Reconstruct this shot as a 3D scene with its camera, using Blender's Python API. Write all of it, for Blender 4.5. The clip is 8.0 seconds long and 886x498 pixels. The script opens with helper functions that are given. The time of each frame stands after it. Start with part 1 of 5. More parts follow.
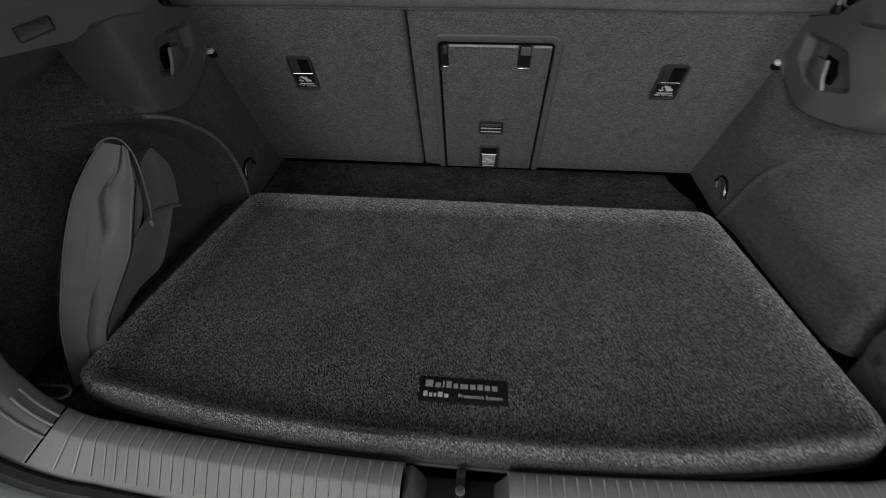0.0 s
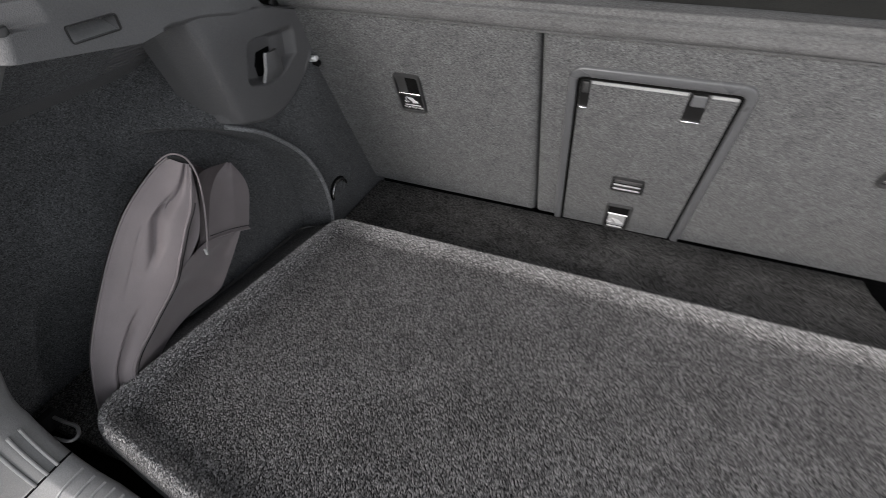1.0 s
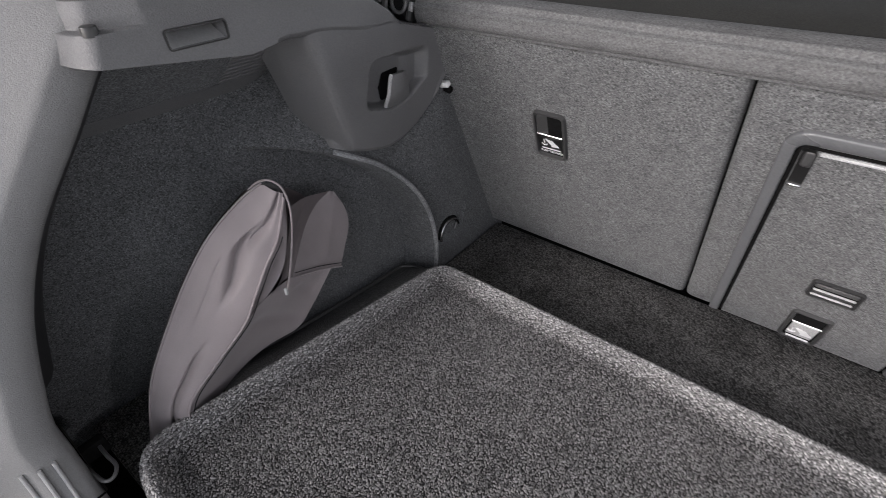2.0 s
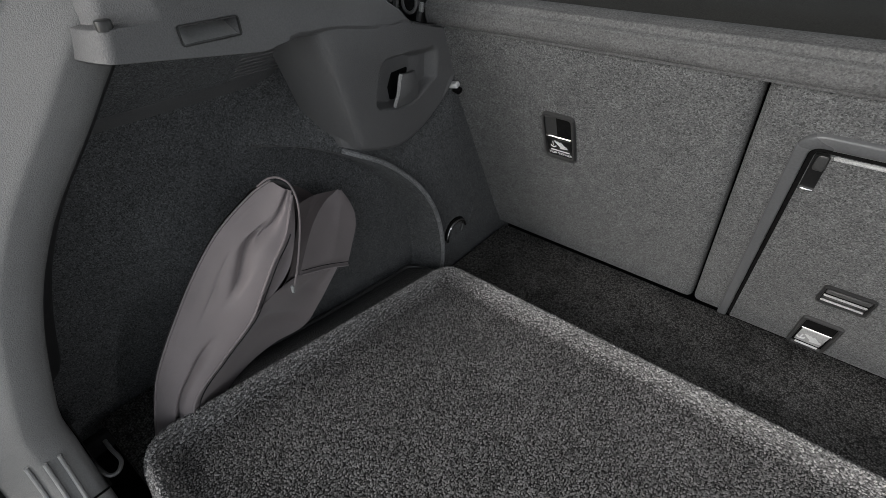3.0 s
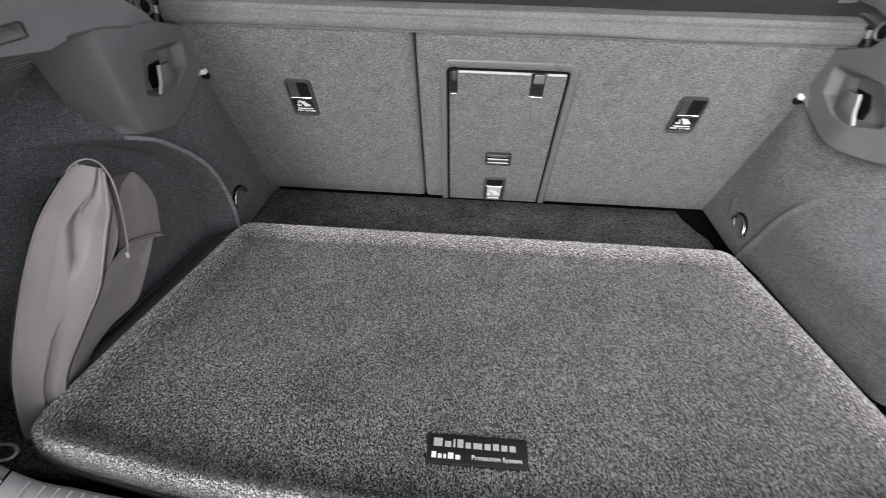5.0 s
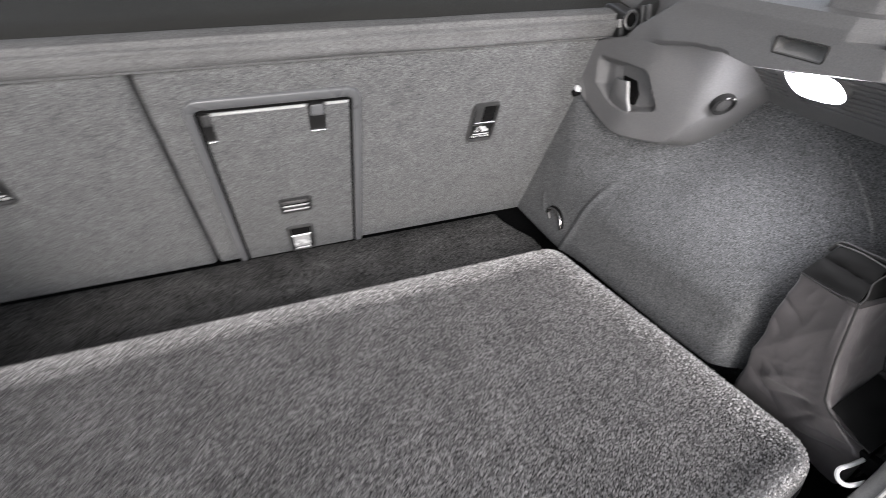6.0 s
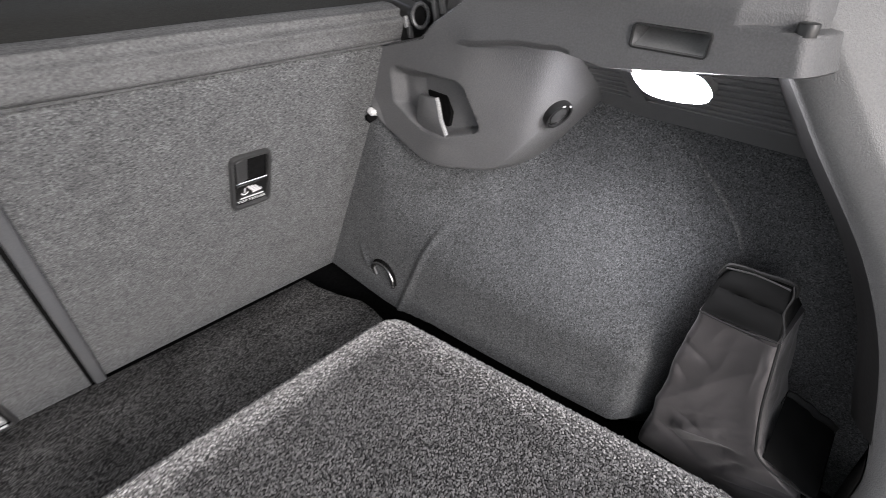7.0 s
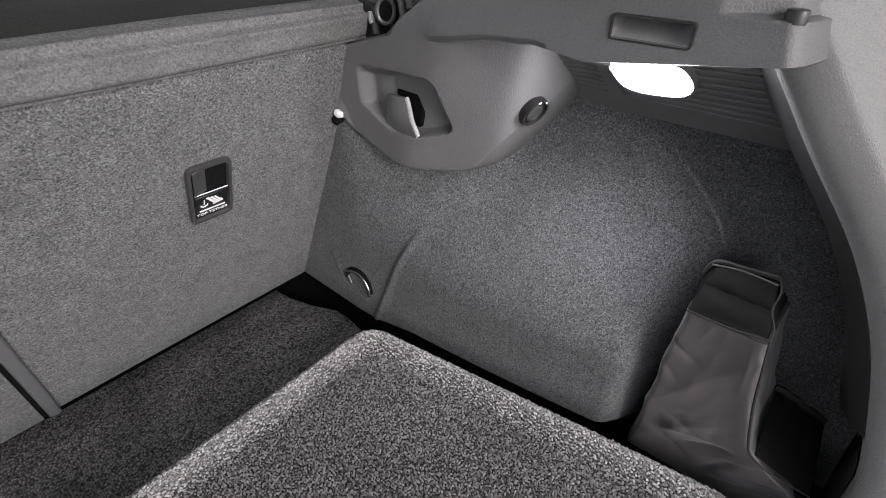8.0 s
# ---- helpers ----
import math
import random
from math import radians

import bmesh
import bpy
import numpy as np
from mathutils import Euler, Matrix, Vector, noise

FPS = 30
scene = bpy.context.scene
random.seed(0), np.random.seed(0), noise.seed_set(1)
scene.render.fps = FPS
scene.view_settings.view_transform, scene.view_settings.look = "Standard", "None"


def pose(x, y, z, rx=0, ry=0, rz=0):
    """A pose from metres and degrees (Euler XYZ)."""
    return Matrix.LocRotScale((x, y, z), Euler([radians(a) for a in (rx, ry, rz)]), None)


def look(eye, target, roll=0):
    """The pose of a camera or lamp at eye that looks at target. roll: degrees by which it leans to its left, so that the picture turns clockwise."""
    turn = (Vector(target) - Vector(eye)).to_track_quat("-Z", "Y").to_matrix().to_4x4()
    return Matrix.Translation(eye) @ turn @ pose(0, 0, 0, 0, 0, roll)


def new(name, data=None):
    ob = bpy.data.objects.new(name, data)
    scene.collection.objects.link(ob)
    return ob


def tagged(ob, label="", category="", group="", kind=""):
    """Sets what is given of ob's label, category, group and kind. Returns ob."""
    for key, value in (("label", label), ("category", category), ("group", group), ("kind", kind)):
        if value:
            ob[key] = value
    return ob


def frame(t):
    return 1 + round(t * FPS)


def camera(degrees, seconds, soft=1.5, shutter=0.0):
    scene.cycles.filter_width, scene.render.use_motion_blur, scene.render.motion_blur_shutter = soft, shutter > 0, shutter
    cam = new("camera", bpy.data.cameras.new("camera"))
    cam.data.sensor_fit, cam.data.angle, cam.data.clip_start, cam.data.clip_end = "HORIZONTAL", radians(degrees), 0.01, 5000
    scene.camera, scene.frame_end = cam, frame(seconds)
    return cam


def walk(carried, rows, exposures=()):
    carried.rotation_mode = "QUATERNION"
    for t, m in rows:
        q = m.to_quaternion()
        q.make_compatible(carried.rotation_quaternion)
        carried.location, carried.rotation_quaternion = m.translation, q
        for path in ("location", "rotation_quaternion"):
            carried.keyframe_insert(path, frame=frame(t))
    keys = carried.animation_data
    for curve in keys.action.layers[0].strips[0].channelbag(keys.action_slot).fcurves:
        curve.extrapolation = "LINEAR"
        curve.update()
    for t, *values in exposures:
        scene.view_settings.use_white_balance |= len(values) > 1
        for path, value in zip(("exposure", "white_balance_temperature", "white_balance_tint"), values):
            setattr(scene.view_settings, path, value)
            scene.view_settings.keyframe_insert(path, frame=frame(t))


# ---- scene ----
cam = camera(86.8, 8.0, 0.8, 0.35)
PATH = [
    (0, (0.014, -0.386, 0.579), (-0.139, 1.122, -0.726), -0.8),
    (0.5, (0.003, -0.292, 0.564), (-0.325, 1.189, -0.74), -0.8),
    (1, (-0.012, -0.183, 0.552), (-0.585, 1.229, -0.743), -0.8),
    (1.5, (-0.046, -0.097, 0.531), (-0.881, 1.213, -0.73), -1.7),
    (2, (-0.088, -0.058, 0.517), (-1.079, 1.176, -0.705), -1.4),
    (2.2, (-0.096, -0.057, 0.515), (-1.111, 1.165, -0.7), -1.1),
    (3.3, (-0.08, -0.068, 0.513), (-1.085, 1.171, -0.693), -0.8),
    (3.5, (-0.069, -0.085, 0.519), (-1.009, 1.202, -0.689), -0.5),
    (4, (-0.032, -0.156, 0.519), (-0.734, 1.275, -0.689), 0.3),
    (4.2, (-0.024, -0.198, 0.522), (-0.594, 1.291, -0.685), 0.2),
    (5.3, (-0.023, -0.347, 0.545), (0.029, 1.268, -0.634), 1.3),
    (5.5, (-0.022, -0.325, 0.533), (0.149, 1.294, -0.628), 1.0),
    (6, (0.02, -0.188, 0.526), (0.589, 1.337, -0.636), 0.7),
    (6.5, (0.095, -0.054, 0.504), (1.033, 1.286, -0.647), 1.3),
    (7, (0.155, 0.017, 0.487), (1.339, 1.151, -0.659), 1.2),
    (7.5, (0.175, 0.039, 0.478), (1.417, 1.105, -0.672), 1.2),
    (8, (0.173, 0.036, 0.481), (1.422, 1.089, -0.673), 0.8),
]
EXPOSURES = [(0, -0.50, 6500, 7), (0.5, 0.60, 6500, 9), (1, 0.90, 6500, 13), (2, 1.28, 6500, 16), (3.3, 0.56, 6500, 9), (4, 0.68, 6500, 12), (5.3, 1.66, 6500, 13), (6, 1.52, 6500, 14), (6.5, 1.30, 6500, 14), (8, 1.0, 6500, 15)]
walk(cam, [(t, look(eye, target, roll)) for t, eye, target, roll in PATH], EXPOSURES)

# ---- world and light ----
world = bpy.data.worlds.new("world")
scene.world = world
world.use_nodes = True
wn = world.node_tree
wn.nodes.clear()
sky = wn.nodes.new("ShaderNodeTexSky")
sky.sky_type = "NISHITA"
sky.sun_disc = False
sky.sun_elevation = radians(23)
sky.sun_rotation = radians(198)
soften = wn.nodes.new("ShaderNodeHueSaturation")
soften.inputs["Saturation"].default_value = 0.3
background = wn.nodes.new("ShaderNodeBackground")
background.inputs["Strength"].default_value = 0.15
out = wn.nodes.new("ShaderNodeOutputWorld")
wn.links.new(sky.outputs["Color"], soften.inputs["Color"])
wn.links.new(soften.outputs["Color"], background.inputs["Color"])
wn.links.new(background.outputs["Background"], out.inputs["Surface"])

sun = new("sun", bpy.data.lights.new("sun", "SUN"))
sun.data.energy = 0.7
sun.data.angle = radians(16)
sun.data.color = (1.0, 0.985, 0.97)
sun.matrix_world = look((-0.80, -2.45, 1.1), (0, 0, 0))
LAMP_STRENGTH = 95.0


# ---- materials ----
def material(name, base, rough=0.6, metal=0.0, fine=300.0, amount=0.25, broad=9.0, blotch=0.12, bump=0.0, bump_scale=None,
             cells=False, second=None, sheen=0.0, spec=0.5, depth=0.002, pebbles=0.0, crisp=0.18):
    """A surface in real metres: fine grain, broad blotches and relief."""
    m = bpy.data.materials.new(name)
    m.use_nodes = True
    n, l = m.node_tree.nodes, m.node_tree.links
    b = n["Principled BSDF"]
    b.inputs["Roughness"].default_value = rough
    b.inputs["Metallic"].default_value = metal
    b.inputs["Specular IOR Level"].default_value = spec
    b.inputs["Sheen Weight"].default_value = sheen
    co = n.new("ShaderNodeTexCoord")

    def noise_node(scale, detail=3.0):
        t = n.new("ShaderNodeTexNoise")
        t.inputs["Scale"].default_value = scale
        t.inputs["Detail"].default_value = detail
        l.new(co.outputs["Object"], t.inputs["Vector"])
        return t

    if cells:
        grain = n.new("ShaderNodeTexVoronoi")
        grain.inputs["Scale"].default_value = fine
        grain.inputs["Randomness"].default_value = 0.7
        l.new(co.outputs["Object"], grain.inputs["Vector"])
        sep = n.new("ShaderNodeSeparateColor")
        l.new(grain.outputs["Color"], sep.inputs["Color"])
        # cell edges go dark: shade between loops is put into the colour
        dome = n.new("ShaderNodeMapRange")
        dome.inputs["From Min"].default_value, dome.inputs["From Max"].default_value = 0.1, 0.75
        dome.inputs["To Min"].default_value, dome.inputs["To Max"].default_value = 1.0, 0.0
        l.new(grain.outputs["Distance"], dome.inputs["Value"])
        both = n.new("ShaderNodeMath")
        both.operation = "MULTIPLY"
        l.new(dome.outputs["Result"], both.inputs[0])
        tuft = n.new("ShaderNodeMapRange")
        tuft.inputs["To Min"].default_value = 0.45
        l.new(sep.outputs["Red"], tuft.inputs["Value"])
        l.new(tuft.outputs["Result"], both.inputs[1])
        fuzz = noise_node(fine * 2.1, 2.0)
        blend = n.new("ShaderNodeMix")
        blend.data_type = "FLOAT"
        blend.inputs["Factor"].default_value = 0.28
        l.new(both.outputs[0], blend.inputs["A"])
        l.new(fuzz.outputs["Fac"], blend.inputs["B"])
        value, relief = blend.outputs["Result"], grain.outputs["Distance"]
    else:
        grain = noise_node(fine, 4.0)
        value = relief = grain.outputs["Fac"]
    ramp = n.new("ShaderNodeValToRGB")
    lo = [c * (1 - amount) for c in base]
    hi = list(second) if second else [min(1, c * (1 + amount)) for c in base]
    ramp.color_ramp.elements[0].position, ramp.color_ramp.elements[1].position = (0.15, 0.85) if cells else (0.5 - crisp, 0.5 + crisp)
    ramp.color_ramp.elements[0].color, ramp.color_ramp.elements[1].color = (*lo, 1), (*hi, 1)
    l.new(value, ramp.inputs["Fac"])
    wide = noise_node(broad, 3.0)
    span = n.new("ShaderNodeMapRange")
    span.inputs["From Min"].default_value, span.inputs["From Max"].default_value = 0.3, 0.7
    span.inputs["To Min"].default_value, span.inputs["To Max"].default_value = 1 - blotch, 1 + blotch
    l.new(wide.outputs["Fac"], span.inputs["Value"])
    mix = n.new("ShaderNodeMix")
    mix.data_type, mix.blend_type = "RGBA", "MULTIPLY"
    mix.inputs["Factor"].default_value = 1.0
    l.new(ramp.outputs["Color"], mix.inputs["A"])
    l.new(span.outputs["Result"], mix.inputs["B"])
    l.new(mix.outputs["Result"], b.inputs["Base Color"])
    gloss = n.new("ShaderNodeMapRange")
    gloss.inputs["To Min"].default_value, gloss.inputs["To Max"].default_value = max(0.02, rough - 0.08), min(1, rough + 0.08)
    l.new(wide.outputs["Fac"], gloss.inputs["Value"])
    l.new(gloss.outputs["Result"], b.inputs["Roughness"])
    if bump:
        if pebbles:
            warp = noise_node(pebbles * 0.35, 2.0)
            bent = n.new("ShaderNodeVectorMath")
            bent.operation = "MULTIPLY_ADD"
            bent.inputs[1].default_value = (1.2 / pebbles,) * 3
            l.new(warp.outputs["Color"], bent.inputs[0])
            l.new(co.outputs["Object"], bent.inputs[2])
            skin = n.new("ShaderNodeTexVoronoi")
            skin.feature = "SMOOTH_F1"
            skin.inputs["Scale"].default_value = pebbles
            skin.inputs["Smoothness"].default_value = 0.35
            l.new(bent.outputs["Vector"], skin.inputs["Vector"])
            relief = skin.outputs["Distance"]
        elif bump_scale:
            relief = noise_node(bump_scale, 2.0).outputs["Fac"]
        bp = n.new("ShaderNodeBump")
        bp.inputs["Strength"].default_value = bump
        bp.inputs["Distance"].default_value = depth
        bp.invert = cells or pebbles > 0
        l.new(relief, bp.inputs["Height"])
        l.new(bp.outputs["Normal"], b.inputs["Normal"])
    return m


def grey(v, tint=(1, 1, 1)):
    return tuple(v * t for t in tint)


# Backing kept dark, painting the shade in the gaps between loops.
M_MAT = material("tufted_carpet", grey(0.022, (1, 0.98, 0.96)), 0.95, fine=420, amount=0.6, second=grey(0.08, (1, 0.98, 0.97)), broad=14, blotch=0.14,
                 bump=0.9, cells=True, sheen=0.15, spec=0.15, depth=0.003)
M_TUFT = material("carpet_loops", grey(0.135, (1, 0.98, 0.965)), 0.95, fine=900, amount=0.4, broad=14, blotch=0.14, bump=0.5, bump_scale=1500, sheen=0.1, spec=0.12, depth=0.001)


def add_lip_tone(m, gain):
    """Paler tufts where the mesh carries a lip tone."""
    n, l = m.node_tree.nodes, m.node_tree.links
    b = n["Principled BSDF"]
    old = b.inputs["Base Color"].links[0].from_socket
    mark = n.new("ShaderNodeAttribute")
    mark.attribute_name = "lip_tone"
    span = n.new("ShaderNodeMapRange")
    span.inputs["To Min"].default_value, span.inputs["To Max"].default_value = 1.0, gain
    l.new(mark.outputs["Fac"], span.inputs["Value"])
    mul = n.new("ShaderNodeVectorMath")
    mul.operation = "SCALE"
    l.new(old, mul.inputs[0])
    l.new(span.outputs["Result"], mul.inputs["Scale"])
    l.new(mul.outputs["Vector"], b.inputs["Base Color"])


add_lip_tone(M_MAT, 6.0)
add_lip_tone(M_TUFT, 2.35)


def add_island_spread(m, low, high):
    """A shade of its own for every loop of the pile."""
    n, l = m.node_tree.nodes, m.node_tree.links
    b = n["Principled BSDF"]
    old = b.inputs["Base Color"].links[0].from_socket
    geo = n.new("ShaderNodeNewGeometry")
    span = n.new("ShaderNodeMapRange")
    span.inputs["To Min"].default_value, span.inputs["To Max"].default_value = low, high
    l.new(geo.outputs["Random Per Island"], span.inputs["Value"])
    mul = n.new("ShaderNodeVectorMath")
    mul.operation = "SCALE"
    l.new(old, mul.inputs[0])
    l.new(span.outputs["Result"], mul.inputs["Scale"])
    l.new(mul.outputs["Vector"], b.inputs["Base Color"])


add_island_spread(M_TUFT, 0.45, 1.7)


def add_flecks(m, scale, dark, light, share=0.16):
    """The dark and pale fibres of a mottled felt."""
    n, l = m.node_tree.nodes, m.node_tree.links
    b = n["Principled BSDF"]
    old = b.inputs["Base Color"].links[0].from_socket
    co = n.new("ShaderNodeTexCoord")
    warp = n.new("ShaderNodeTexNoise")
    warp.inputs["Scale"].default_value = scale * 0.8
    l.new(co.outputs["Object"], warp.inputs["Vector"])
    bent = n.new("ShaderNodeVectorMath")
    bent.operation = "MULTIPLY_ADD"
    bent.inputs[1].default_value = (1.6 / scale,) * 3
    l.new(warp.outputs["Color"], bent.inputs[0])
    l.new(co.outputs["Object"], bent.inputs[2])
    cell = n.new("ShaderNodeTexVoronoi")
    cell.inputs["Scale"].default_value = scale
    l.new(bent.outputs["Vector"], cell.inputs["Vector"])
    sep = n.new("ShaderNodeSeparateColor")
    l.new(cell.outputs["Color"], sep.inputs["Color"])
    ramp = n.new("ShaderNodeValToRGB")
    ramp.color_ramp.elements[0].position, ramp.color_ramp.elements[1].position = share, 1 - share
    ramp.color_ramp.elements[0].color, ramp.color_ramp.elements[1].color = (dark, dark, dark, 1), (light, light, light, 1)
    for at in (share + 0.10, 0.90 - share):
        e = ramp.color_ramp.elements.new(at)
        e.color = (1, 1, 1, 1)
    l.new(sep.outputs["Red"], ramp.inputs["Fac"])
    mul = n.new("ShaderNodeMix")
    mul.data_type, mul.blend_type = "RGBA", "MULTIPLY"
    mul.inputs["Factor"].default_value = 1.0
    l.new(old, mul.inputs["A"])
    l.new(ramp.outputs["Color"], mul.inputs["B"])
    l.new(mul.outputs["Result"], b.inputs["Base Color"])


M_FLOOR = material("floor_felt", grey(0.082, (1.02, 1, 0.97)), 0.95, fine=400, amount=0.7, second=grey(0.30, (1.02, 1, 0.97)), broad=18, blotch=0.3, bump=0.7, cells=True, spec=0.1)
M_SEAT = material("seat_felt", grey(0.118, (0.985, 1, 1.005)), 0.95, fine=620, amount=0.38, broad=45, blotch=0.1, bump=0.35, spec=0.12, sheen=0.1, crisp=0.18)
add_flecks(M_SEAT, 720, 0.58, 1.45)
M_SIDE = material("side_felt", grey(0.088, (0.97, 1, 1.03)), 0.9, fine=700, amount=0.4, broad=34, blotch=0.08, bump=0.25, spec=0.2, sheen=0.1, crisp=0.18)
add_flecks(M_SIDE, 720, 0.55, 1.5)
M_PLASTIC = material("grained_plastic", grey(0.128, (1, 1, 1.01)), 0.5, fine=700, amount=0.1, broad=16, blotch=0.06, bump=0.3, pebbles=820, spec=0.45, depth=0.0010)
M_TRIM = material("pillar_plastic", grey(0.17, (1, 1, 0.99)), 0.5, fine=700, amount=0.1, broad=16, blotch=0.06, bump=0.34, pebbles=1050, spec=0.5, depth=0.0009)
# Pillar plastic made lighter: daylight on the sill is in the colour.
M_SILL = material("sunlit_sill_plastic", grey(0.25, (1, 1, 0.99)), 0.45, fine=700, amount=0.12, broad=16, blotch=0.08, bump=0.3, pebbles=1000, spec=0.5, depth=0.0008)
# Ribs paler still, with the daylight they catch painted in.
M_RIB = material("highlit_rib_plastic", grey(0.32, (1, 1, 0.99)), 0.35, fine=700, amount=0.08, broad=16, blotch=0.06, spec=0.5)
M_SMOOTH = material("smooth_black_plastic", grey(0.03), 0.35, fine=400, amount=0.1, blotch=0.08, bump=0.1, bump_scale=500, spec=0.5)
M_FRAME = material("satin_grey_plastic", grey(0.08), 0.32, fine=500, amount=0.1, blotch=0.06, bump=0.12, bump_scale=600)
M_HATCH = material("grey_hatch_plastic", grey(0.115, (0.98, 1, 1.03)), 0.3, fine=500, amount=0.08, blotch=0.06, bump=0.1, bump_scale=600)
# Paler than the trim round it; light on the recess is painted in.
M_CUP = material("lit_recess_plastic", grey(0.24), 0.38, fine=500, amount=0.08, blotch=0.06, bump=0.1, bump_scale=600)
M_SURROUND = material("dark_satin_plastic", grey(0.045), 0.4, fine=500, amount=0.1, blotch=0.06, bump=0.12, bump_scale=600)
# Near-black; stands in for shade wherever it backs a gap or recess.
M_VOID = material("black_and_gap_shade", grey(0.008), 0.95, fine=200, amount=0.3, spec=0.05)
M_COVER = material("cover_cloth_and_shade", grey(0.035, (1, 1, 0.92)), 0.9, fine=900, amount=0.3, broad=12, bump=0.2, spec=0.15)
# Paler than the side felt, to paint the highlight on its fold.
M_FOLD = material("highlit_felt_fold", grey(0.19, (0.98, 1, 1.02)), 0.95, fine=480, amount=0.45, broad=40, blotch=0.25, bump=0.35, spec=0.12, sheen=0.2)
M_ROLL = material("roll_carpet", grey(0.128), 0.95, fine=560, amount=0.2, broad=26, blotch=0.1, bump=0.28, spec=0.12)
add_flecks(M_ROLL, 760, 0.78, 1.18)
M_BAG = material("taupe_nylon", grey(0.215, (1.10, 0.97, 0.99)), 0.6, fine=1500, amount=0.12, broad=14, blotch=0.1, bump=0.2, bump_scale=1300, spec=0.35, sheen=0.2, depth=0.0006)
# Darker copy of the taupe nylon; part of its tone is painted shade.
M_BAG_SHADED = material("shaded_taupe_nylon", grey(0.13, (1.10, 0.97, 0.98)), 0.7, fine=1500, amount=0.12, broad=14, blotch=0.12, bump=0.2, bump_scale=1300, spec=0.3, depth=0.0006)
M_BAG_DARK = material("charcoal_nylon", grey(0.074, (1.06, 0.98, 1.0)), 0.45, fine=1500, amount=0.2, broad=16, blotch=0.12, bump=0.2, bump_scale=1300, spec=0.4, sheen=0.15, depth=0.0006)
M_LID = material("black_nylon", grey(0.008, (0.98, 1.0, 1.0)), 0.75, fine=1500, amount=0.12, broad=16, blotch=0.12, bump=0.2, bump_scale=1300, spec=0.1, depth=0.0006)
M_SEAM = material("black_seam", grey(0.012), 0.7, fine=900, amount=0.3)
M_STEEL = material("bright_steel", grey(0.75), 0.22, 1.0, fine=300, amount=0.08, bump=0.05, bump_scale=400)
M_CHROME = material("dark_chrome", grey(0.35), 0.25, 1.0, fine=300, amount=0.08)
M_WHITE = material("white_print", grey(0.78), 0.5, fine=600, amount=0.05, blotch=0.04)
# Pale grey for print and small parts, also for painted highlights.
M_PALE = material("pale_grey_and_highlight", grey(0.42), 0.5, fine=900, amount=0.3, blotch=0.1)
M_BADGE = material("black_badge", grey(0.012), 0.4, fine=800, amount=0.3)
M_RUBBER = material("black_rubber_and_shade", grey(0.018), 0.55, fine=300, amount=0.2, blotch=0.15, bump=0.1)
M_PAINT = material("pale_car_paint", grey(0.45, (0.95, 1.0, 0.97)), 0.25, fine=60, amount=0.03, blotch=0.05)
M_CONCRETE = material("pale_concrete", grey(0.42), 0.8, fine=60, amount=0.12, broad=2, blotch=0.15, bump=0.2)
# Pale so that the unseen ceiling sends light down.
M_LINING = material("grey_headlining", grey(0.55), 0.95, fine=400, amount=0.15, blotch=0.05)

M_LAMP = bpy.data.materials.new("lamp_lens")
M_LAMP.use_nodes = True
lens = M_LAMP.node_tree.nodes["Principled BSDF"]
lens.inputs["Base Color"].default_value = (0.8, 0.8, 0.8, 1)
lens.inputs["Emission Color"].default_value = (0.97, 0.97, 1.0, 1)
lens.inputs["Emission Strength"].default_value = LAMP_STRENGTH


# ---- builders ----
def step(a, b, v):
    k = min(1.0, max(0.0, (v - a) / (b - a)))
    return k * k * (3 - 2 * k)


def lerp(a, b, k):
    return a + (b - a) * k


def linspace(a, b, n):
    return [a + (b - a) * i / (n - 1) for i in range(n)]


def spline(points, k):
    """A smooth curve through a few control points, k from 0 to 1."""
    n = len(points) - 1
    s = min(n - 1e-6, max(0.0, k * n))
    i = int(s)
    f = s - i
    p = [Vector(points[max(0, min(n, j))]) for j in (i - 1, i, i + 1, i + 2)]
    return 0.5 * (2 * p[1] + (p[2] - p[0]) * f + (2 * p[0] - 5 * p[1] + 4 * p[2] - p[3]) * f * f + (3 * p[1] - p[0] - 3 * p[2] + p[3]) * f ** 3)


def root(name, at, label, category, group="", kind=""):
    ob = new(name)
    ob.location = at
    ob.empty_display_size = 0.02
    return tagged(ob, label, category, group, kind)


def top(ob):
    while ob.parent:
        ob = ob.parent
    return ob


def finish(bm, smooth):
    bmesh.ops.recalc_face_normals(bm, faces=bm.faces)
    for f in bm.faces:
        f.smooth = smooth


def part(name, bm, mat, parent=None, label="", smooth=True, recalc=True):
    """Links a bmesh, built in world metres, as one mesh object under a thing or a part."""
    if recalc:
        finish(bm, smooth)
    else:
        for f in bm.faces:
            f.smooth = smooth
    if parent:
        bmesh.ops.translate(bm, verts=bm.verts, vec=-top(parent).location)
    me = bpy.data.meshes.new(name)
    bm.to_mesh(me)
    bm.free()
    me.materials.append(mat)
    if smooth:
        me.set_sharp_from_angle(angle=radians(42))
    ob = new(name, me)
    ob.parent = parent
    return tagged(ob, label)


def surf(fn, us, vs, bm=None, closed_u=False):
    """A sheet over two rows of parameters."""
    bm = bm or bmesh.new()
    rows = [[bm.verts.new(fn(u, v)) for u in us] for v in vs]
    for r0, r1 in zip(rows, rows[1:]):
        n = len(us)
        for i in range(n if closed_u else n - 1):
            j = (i + 1) % n
            bm.faces.new((r0[i], r0[j], r1[j], r1[i]))
    return bm


